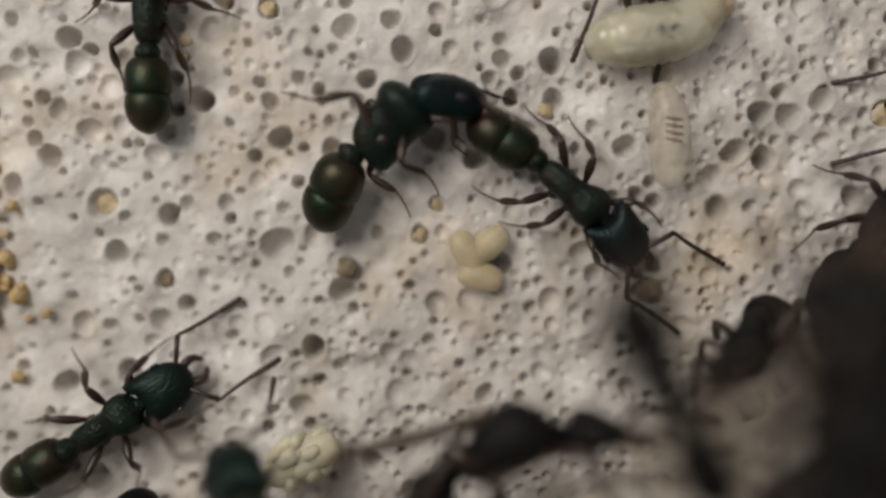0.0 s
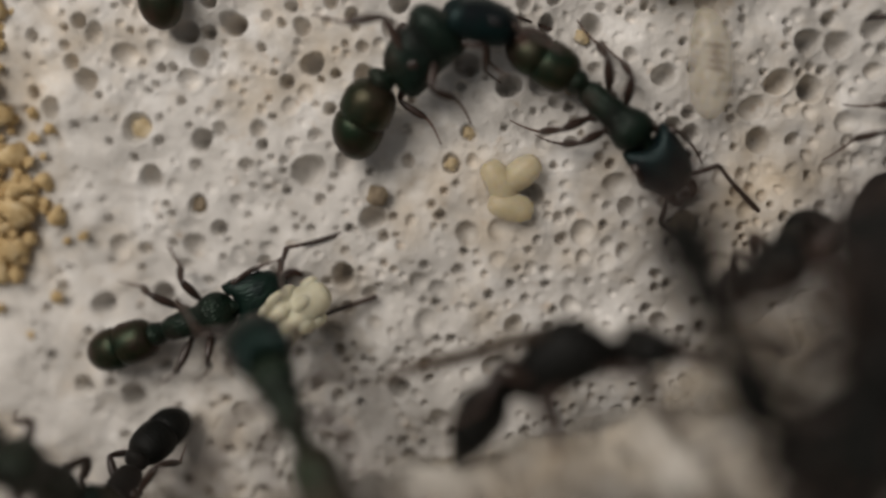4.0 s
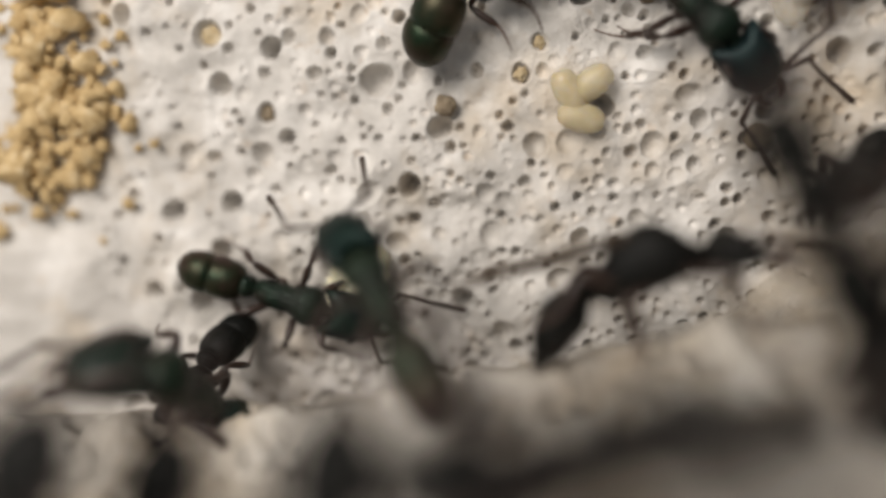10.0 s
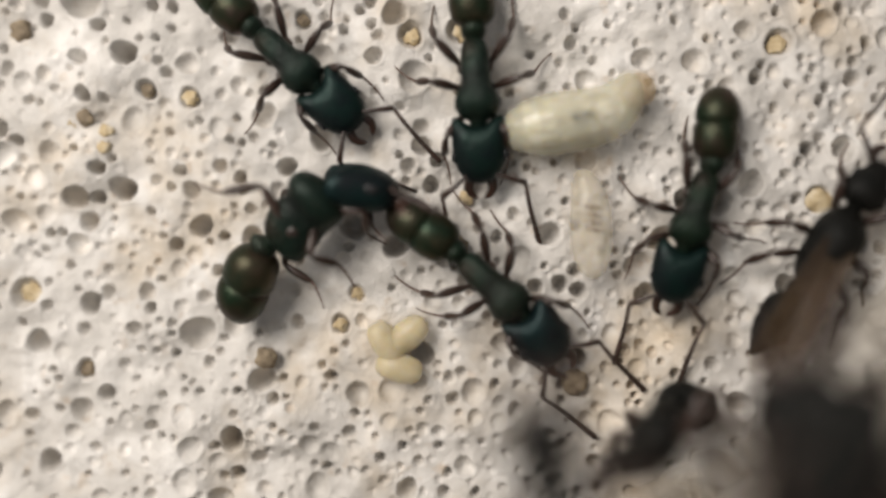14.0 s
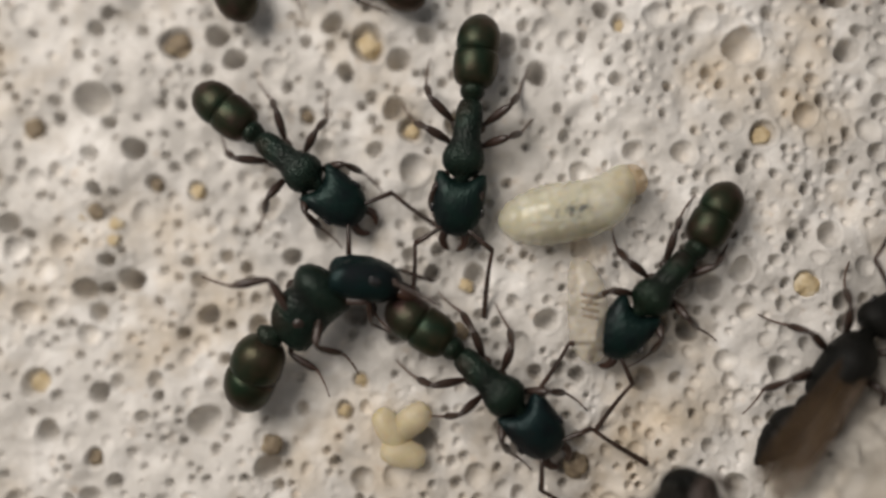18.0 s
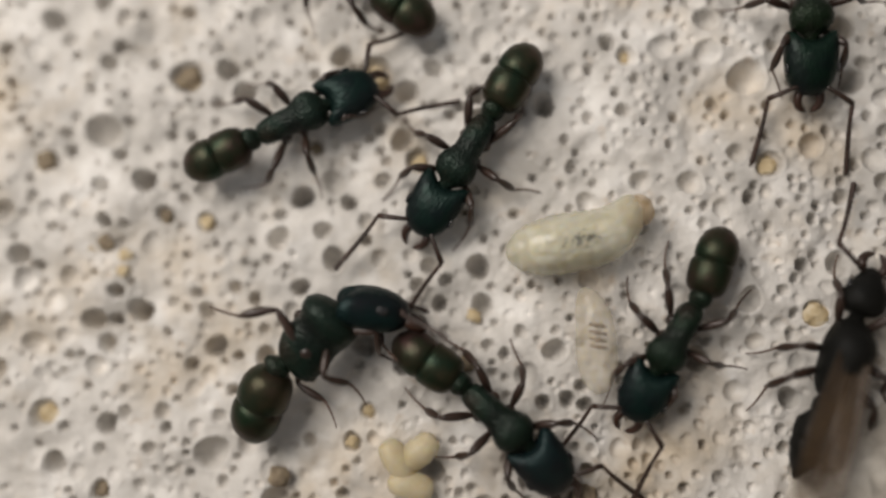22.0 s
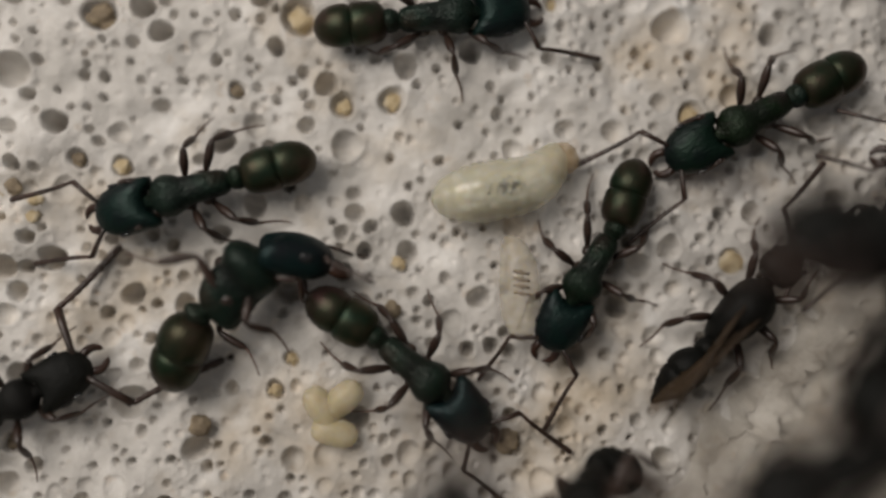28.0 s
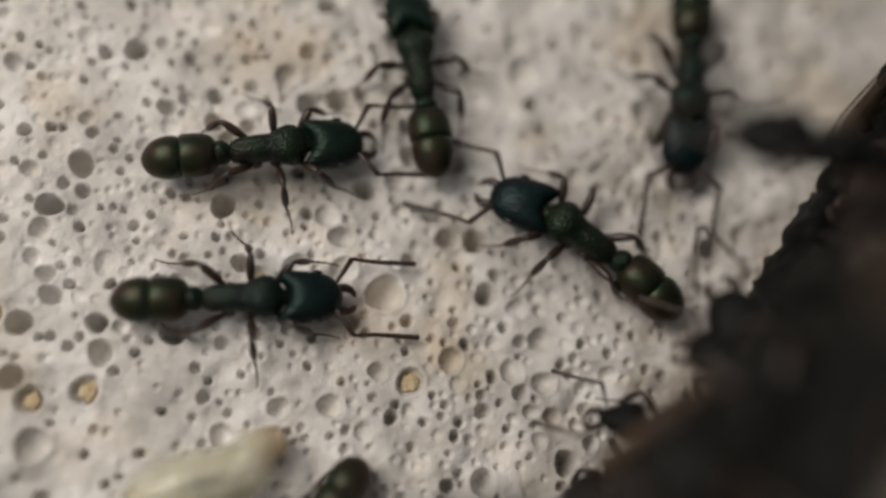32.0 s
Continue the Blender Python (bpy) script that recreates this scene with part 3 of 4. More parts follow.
def vein_mesh(length, width):
    lines = []
    for k, off in ((0, -.34), (1, -.05), (2, .25)):
        pts = [(-length * u, -width * off * (.25 + .75 * math.sin(math.pi * min(1, .08 + u * .62))), .03 + .12 * u) for u in (0, .15, .35, .55, .75, .92)]
        lines.append(tube(pts, [.035, .03, .025, .022, .02, .012], 5))
    return mesh_of("vein", *join(*lines), VEIN)


# order of legs: left front, middle, hind, right front, middle, hind
STAND = (42, 92, 142, -42, -92, -142)
HIPS = ((.72, .30, .86), (.08, .34, .82), (-.52, .32, .82), (.72, -.30, .86), (.08, -.34, .82), (-.52, -.32, .82))


def ant(name, label, size=1.0, head=(0, 0), gaster=(0, 0), legs=STAND, feelers=(58, -58), winged=False, seed=0, wing_roll=40, wing_tip=7, dark=False, feeler=1.0, lifts=(0,) * 6, lift=0.0, fold=0.0, group="ants of the colony"):
    """One ant with its parts. head and gaster: yaw and pitch of each against the trunk; legs and feelers: their yaw; lift: degrees by which the legs reach up."""
    r = random.Random(seed)
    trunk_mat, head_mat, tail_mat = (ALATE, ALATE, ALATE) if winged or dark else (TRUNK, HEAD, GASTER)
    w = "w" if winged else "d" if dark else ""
    base = new(name)
    base.empty_display_size = 0.001
    base.scale = (size,) * 3
    tagged(base, label, "winged ant" if winged else "ant", group=group)
    part("mesosoma", cached("meso" + w, lambda: (alate_mesosoma_mesh if winged else mesosoma_mesh)(trunk_mat)), base)
    part("petiole", cached("pet" + w, lambda: petiole_mesh(trunk_mat)), base)
    skull = part("head", cached("head" + w, lambda: (alate_head_mesh if winged else head_mesh)(head_mat)), base,
                 pose(1.30 * MM, 0, 1.06 * MM, 0, 12 - head[1], head[0]) @ Matrix.Diagonal((*((1.0,) * 3 if winged else (1.07, 1.0, 1.0)), 1)))
    for s in (1, -1):
        part("eye", cached("eye", eye_mesh), skull, pose(.80 * MM, (.60 if winged else .79) * s * MM, .16 * MM))
        part("mandible", cached(f"jaw{s}", lambda: jaw_mesh(s)), skull, pose(1.48 * MM, .26 * s * MM, -.08 * MM, 0, 6, r.uniform(-6, 14) * s), "reddish brown mandible")
        f = feelers[0 if s > 0 else 1]
        part("antenna", cached(f"ant{s}", lambda: antenna_mesh(s)), skull, pose(1.28 * MM, .32 * s * MM, .20 * MM, 0, r.uniform(-4, 8), f) @ Matrix.Diagonal((feeler, feeler, feeler, 1)), "thin dark brown elbowed antenna")
    tail = part("gaster", cached("gas" + w, lambda: (alate_gaster_mesh if winged else gaster_front_mesh)(tail_mat)), base, pose(-1.76 * MM, 0, 1.02 * MM, 0, gaster[1], gaster[0]) @ Matrix.Diagonal((.95, 1.0, 1.0, 1)), "" if winged else "smooth olive-bronze gaster")
    part("rear_segment", cached("rear" + w, lambda: (alate_rear_mesh if winged else gaster_rear_mesh)(tail_mat)), tail)
    for k in range(6):
        hx, hy, hz = HIPS[k]
        turn = legs[k] + r.uniform(-5, 5)
        side = 1 if k < 3 else -1
        reach = (.86, .84, .98)[k % 3]
        leg = part("leg", cached("femur", femur_mesh), base, pose(hx * MM, hy * MM, hz * MM, 0, -lift - lifts[k], turn) @ Matrix.Diagonal((reach, 1, 1, 1)), "dark brown jointed leg")
        bend = side * (-24, 14, 26)[k % 3] + r.uniform(-10, 10) + side * fold * (-1, 1, 1)[k % 3]
        knee = pose(1.22 * MM, 0, .42 * MM, 0, 0, bend)
        part("tibia", cached("tibia", tibia_mesh), leg, knee)
        ankle = knee @ pose(.58 * MM, 0, -.78 * MM, 0, 0, bend * 0.7 + r.uniform(-16, 16))
        part("tarsus", cached("tarsus", tarsus_mesh), leg, ankle)
    if winged:
        for k, (s, ln, wd) in enumerate(((1, 4.6, .95), (-1, 4.6, .95), (1, 3.2, .7), (-1, 3.2, .7))):
            me = cached(f"wing{k // 2}", lambda: mesh_of("wing", *wing_mesh(ln, wd), WING))
            wing = part("wing", me, base, pose(.1 * MM - (k // 2) * .4 * MM, .30 * s * MM, (1.86 - .06 * (k // 2)) * MM, s * wing_roll, wing_tip, -s * 2) @ Matrix.Diagonal((1, s, 1, 1)), "long smoky brown translucent wing")
            part("vein", cached(f"vein{k // 2}", lambda: vein_mesh(ln, wd)), wing)
    return base


def on_floor(x, y, yaw):
    return pose(x * MM, y * MM, 0, 0, 0, yaw)


def clinging(head_at, tail_at, up):
    """The pose of an ant whose head and tail lie at these places, its back towards up."""
    a, b = Vector(head_at), Vector(tail_at)
    x = (a - b).normalized()
    z = Vector(up)
    z = (z - x * z.dot(x)).normalized()
    y = z.cross(x)
    m = Matrix((x, y, z)).transposed().to_4x4()
    mid = (a + b) / 2 - m.to_3x3() @ Vector((-.75, 0, 1.05))
    return Matrix.Translation(mid * MM) @ m


# ---- the brood ----
larva(6.75, 5.45, 10, 4.7, 1.95, 84, LARVA, "plump white segmented larva with dark gut specks", 46)
larva(7.25, 2.35, 93, 3.4, 1.36, 30, CLEAR, "thin translucent cream larva with dark gut bars", 4, True)
egg(1.42, -2.25, .38, -12, 0)
egg(1.02, -1.48, .42, -55, 6)
egg(1.66, -1.22, .44, 40, -6)
carried = brood_clump("pale lumpy larva carried in an ant's jaws")
carried.scale = (1.3, 1.3, 1.1)

# ---- ants on the floor ----
DARK = "dark metallic green ant"
side_ant = ant("ant", "green ant curled on its side, nibbling at another's gaster", 1.02, (0, -42), (-8, -26), (20, 110, 172, -25, -140, -170), (70, -85), seed=3, feeler=.62, lifts=(-60, 35, -50, -70, -62, 82))
along_trunk, back = Vector((.755, .65, .05)).normalized(), Vector((-.62, .70, .34))
back = (back - along_trunk * back.dot(along_trunk)).normalized()
curled = Matrix((along_trunk, back.cross(along_trunk), back)).transposed().to_4x4()
curled.translation = Vector((-1.45 * MM, 2.43 * MM, 1.5 * MM)) - curled.to_3x3() @ Vector((-.1 * MM, 0, 1.0 * MM))
for piece in side_ant.children:
    if piece.name.startswith("mesosoma"):
        piece.matrix_basis = pose(0, 0, -1.10 * MM) @ Matrix.Diagonal((1.0, 1.25, 1.86, 1))
    if piece.name.startswith("head"):
        piece.matrix_basis = piece.matrix_basis @ Matrix.Diagonal((1.12, 1.0, 1.26, 1))
    if piece.name.startswith("gaster"):
        piece.matrix_basis = piece.matrix_basis @ Matrix.Diagonal((1.06, 1.12, 1.22, 1))
long_leg = [piece for piece in side_ant.children if piece.name.startswith("leg")][5]
long_leg.matrix_basis = long_leg.matrix_basis @ Matrix.Diagonal((1.3, 1.3, 1.0, 1))
walk(side_ant, [(0, curled), (32, curled)])
held_ant = ant("ant", "dark green ant standing while another grips its gaster", 1.0, (-10, 0), (8, 0), (38, 118, 142, -40, -100, -128), (70, -48), seed=5)

ant_o = ant("ant", DARK + " walking over the porous plaster", 0.97, seed=11)
ant_n = ant("ant", DARK + " and bronze gaster beside the white larva", 1.00, seed=12)
ant_m = ant("ant", DARK + " and a shiny dark gaster", 0.94, (6, 0), (12, 0), seed=13)
ant_c = ant("ant", DARK + " walking away over the plaster", 1.0, seed=14)
ant_p = ant("ant", DARK + " and a green gaster", 0.98, seed=15)
ant_s = ant("ant", DARK + " and slim outstretched legs", 0.99, seed=16)
ant_t = ant("ant", DARK + " and a glossy green-gold gaster", 1.04, (12, 0), (-10, 0), seed=17)
ant_v = ant("ant", DARK + " walking in from the nest's edge", 1.05, seed=18)
ant_d = ant("ant", DARK + " carrying a pale larva in its jaws", 1.0, seed=19)
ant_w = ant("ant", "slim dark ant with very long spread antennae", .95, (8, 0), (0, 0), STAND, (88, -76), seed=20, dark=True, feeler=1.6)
ant_r = ant("winged_ant", "black winged ant with smoky brown folded wings", 1.0, (0, 8), (0, -8), seed=21, winged=True, wing_roll=12)

# ---- ants on the wall ----
UP_WALL = (-0.5, 0.6, 0.75)
reared = ant("ant", "dark green ant rearing up on the lip of the wall", .98, (6, -8), (0, 0), STAND, (62, -70), seed=31, group="ants on the wall")
alate = ant("winged_ant", "black winged ant standing on the lip of the wall", 1.1, (0, -14), (0, -38), (20, 150, 160, -20, -150, -160), (70, -40), seed=32, winged=True, wing_roll=14, wing_tip=2, lifts=(-45, -40, 14, -45, -40, 14), group="ants on the wall")
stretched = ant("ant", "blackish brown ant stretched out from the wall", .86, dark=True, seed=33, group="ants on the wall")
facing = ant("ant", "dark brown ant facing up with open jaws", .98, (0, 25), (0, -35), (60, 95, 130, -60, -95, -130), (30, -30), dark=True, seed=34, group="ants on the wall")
round_tail = ant("ant", "dark green ant with lowered head on the wall", 1.15, (0, -45), (0, -20), (20, 80, 140, -20, -80, -140), (40, -30), seed=35, group="ants on the wall")


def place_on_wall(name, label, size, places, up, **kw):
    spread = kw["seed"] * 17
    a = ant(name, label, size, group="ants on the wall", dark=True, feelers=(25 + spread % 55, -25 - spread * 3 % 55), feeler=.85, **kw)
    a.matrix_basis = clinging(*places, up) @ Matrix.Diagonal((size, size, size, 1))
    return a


place_on_wall("ant", "blackish brown ant resting high on the wall", 0.92, ((3.92, -6.17, 15.20), (-2.20, -8.13, 15.00)), (-0.3, 0.9, 0.6), seed=36)
place_on_wall("ant", "blackish brown ant climbing down the wall", 0.97, ((-2.77, -7.60, 14.00), (-3.50, -14.32, 14.60)), (0.1, 0.7, 0.7), seed=37)
place_on_wall("ant", "blackish brown ant climbing down the wall", 1.09, ((-8.47, -7.95, 14.00), (-10.51, -15.25, 14.60)), (0.1, 0.7, 0.7), seed=38)
place_on_wall("ant", "blackish brown ant resting high on the wall", 0.90, ((-0.04, -8.13, 14.80), (5.52, -6.26, 14.60)), (-0.3, 0.9, 0.6), seed=39)
place_on_wall("ant", "reddish brown ant half hidden at the foot of the wall", 0.95, ((-10.6, -12.9, 5.2), (-9.4, -9.0, 1.2)), (-0.3, 0.5, 0.7), seed=53, gaster=(0, -20))
place_on_wall("ant", "blackish brown ant climbing down the wall", 0.92, ((-6.90, -9.29, 12.00), (-8.40, -15.55, 12.40)), (0.1, 0.7, 0.7), seed=54)
place_on_wall("ant", "blackish brown ant climbing down the wall", 0.90, ((-0.41, -8.37, 14.00), (0.85, -13.36, 14.40)), (0.1, 0.7, 0.7), seed=55)
crowd = [
    place_on_wall("ant", "blackish brown ant crowding low on the wall", 0.90, ((17.51, 4.07, 2.00), (21.98, 6.30, 2.60)), UP_WALL, seed=41),
    place_on_wall("ant", "blackish brown ant crowding low on the wall", 0.90, ((21.25, 7.70, 5.00), (25.40, 6.10, 6.00)), UP_WALL, seed=42),
    place_on_wall("winged_ant", "black winged ant crowding on the wall", 0.90, ((19.49, 6.06, 3.00), (22.78, 4.97, 3.60)), UP_WALL, seed=43, winged=True),
    place_on_wall("ant", "blackish brown ant crowding high on the wall", 0.93, ((13.02, 3.47, 9.00), (19.21, 1.59, 9.50)), UP_WALL, seed=44),
    place_on_wall("ant", "blackish brown ant crowding high on the wall", 0.94, ((12.25, 3.88, 9.50), (18.79, 3.37, 9.50)), UP_WALL, seed=45),
    place_on_wall("ant", "blackish brown ant crowding high on the wall", 0.92, ((14.40, -0.87, 8.00), (17.13, 4.98, 8.40)), UP_WALL, seed=46),
    place_on_wall("ant", "blackish brown ant crowding high on the wall", 0.95, ((11.45, -2.18, 9.00), (17.75, -0.14, 9.50)), UP_WALL, seed=47),
    place_on_wall("ant", "blackish brown ant crowding high on the wall", 0.96, ((20.68, 12.71, 9.00), (26.93, 10.33, 9.40)), UP_WALL, seed=49),
    place_on_wall("ant", "blackish brown ant crowding high on the wall", 1.01, ((20.25, 6.90, 7.50), (26.67, 9.73, 8.00)), UP_WALL, seed=50),
    place_on_wall("ant", "blackish brown ant crowding high on the wall", 1.07, ((16.71, 4.55, 9.50), (23.55, 7.63, 10.00)), UP_WALL, seed=51),
    place_on_wall("ant", "blackish brown ant crowding high on the wall", 0.95, ((21.36, 9.19, 5.00), (22.77, 2.73, 5.50)), UP_WALL, seed=52),
]


def packed_on_wall(count):
    """A dense pack of resting ants on the higher part of the side wall."""
    t, xs, ys, nx, ny = wall_line(0.5)
    r = random.Random(77)
    for k in range(count):
        x = 18.8 + 13.0 * (k + 0.5) / count
        z = (4.0, 8.5, 12.5, 6.2, 10.5)[k % 5] + r.uniform(-0.8, 0.8)
        i = int(np.argmin(abs(xs - x)))
        n = Vector((nx[i], ny[i], 0.1)).normalized()
        side = Vector((ny[i], -nx[i], 0))
        a = r.uniform(0, 2 * math.pi)
        d = side * math.cos(a) + Vector((0, 0, 1)) * math.sin(a)
        size = r.uniform(.95, 1.1)
        at = Vector((xs[i], ys[i], z)) + n * (1.05 * size)
        winged = k % 9 == 8
        place_on_wall("winged_ant" if winged else "ant", "black winged ant packed among others on the wall" if winged else "blackish brown ant packed among others on the wall", size,
                      (at + d * 3.5 * size, at - d * 3.5 * size), n, seed=60 + k, winged=winged, head=(r.uniform(-20, 20), 0), gaster=(r.uniform(-20, 20), -8))


packed_on_wall(44)
leavers = [
    place_on_wall("ant", "blackish brown ant high on the wall by the heap", 1.0, ((10.31, -3.16, 8.00), (8.69, -6.49, 8.50)), UP_WALL, seed=74),
    place_on_wall("ant", "blackish brown ant high on the wall by the heap", 1.0, ((10.03, -4.38, 9.00), (8.84, -7.52, 9.50)), UP_WALL, seed=75),
    place_on_wall("ant", "blackish brown ant high on the wall by the heap", 1.0, ((9.28, -3.56, 9.50), (8.28, -7.58, 10.00)), UP_WALL, seed=72),
    place_on_wall("ant", "blackish brown ant high on the wall by the heap", 0.91, ((7.90, -6.50, 11.50), (9.60, -0.45, 12.00)), UP_WALL, seed=48),
    place_on_wall("ant", "blackish brown ant high on the wall by the heap", 0.90, ((9.77, -2.20, 9.00), (11.38, -6.11, 10.00)), UP_WALL, seed=59),
    place_on_wall("ant", "blackish brown ant high on the wall by the heap", 0.90, ((8.70, -6.20, 9.00), (11.10, -4.00, 9.50)), UP_WALL, seed=56),
    place_on_wall("ant", "blackish brown ant high on the wall by the heap", 0.90, ((9.50, -2.87, 8.00), (10.23, -6.50, 9.00)), UP_WALL, seed=57),
]


# ---- what moves ----
def route(rows):
    return [(t, on_floor(x, y, yaw)) for t, x, y, yaw in rows]


def gait(thing, rows):
    """Swings the legs of a walking ant, two sets of three in turn, as fast as it goes."""
    limbs = [o for o in thing.children if o.name.startswith("leg")]
    ts = np.array([r[0] for r in rows])
    xy = np.array([r[1:3] for r in rows])
    yaw = np.array([r[3] for r in rows])
    grid = np.arange(0, 32.01, 0.2)
    way = np.concatenate([[0], np.cumsum(np.hypot(*np.diff(xy, axis=0).T) + np.abs(np.diff(yaw)) * 0.035)])
    gone = np.interp(grid, ts, way)
    for k, limb in enumerate(limbs):
        rest = limb.matrix_basis.copy()
        place, turn = rest.translation.copy(), rest.to_euler()
        out = []
        for i, t in enumerate(grid):
            a = gone[i] * 1.7 + (math.pi if k in (0, 2, 4) else 0)
            swing = 15 * math.sin(a)
            if out and i + 1 < len(grid) and abs(gone[i + 1] - gone[i - 1]) < 0.02:
                continue
            out.append((float(t), Matrix.Translation(place) @ Euler((0, turn.y - radians(5) * max(0, math.cos(a)), turn.z + radians(swing))).to_matrix().to_4x4()))
        walk(limb, out)


def feel(thing, seed, swing=14):
    """Slow wandering strokes of the antennae."""
    r = random.Random(seed)
    for skull in thing.children:
        if not skull.name.startswith("head"):
            continue
        for fe in skull.children:
            if fe.name.startswith("antenna"):
                rest = fe.matrix_basis.copy()
                out, t = [], 0.0
                while t < 32:
                    out.append((round(t, 2), rest @ pose(0, 0, 0, 0, r.uniform(-8, 8), r.uniform(-swing, swing))))
                    t += r.uniform(0.5, 1.1)
                out.append((32, rest))
                walk(fe, out)


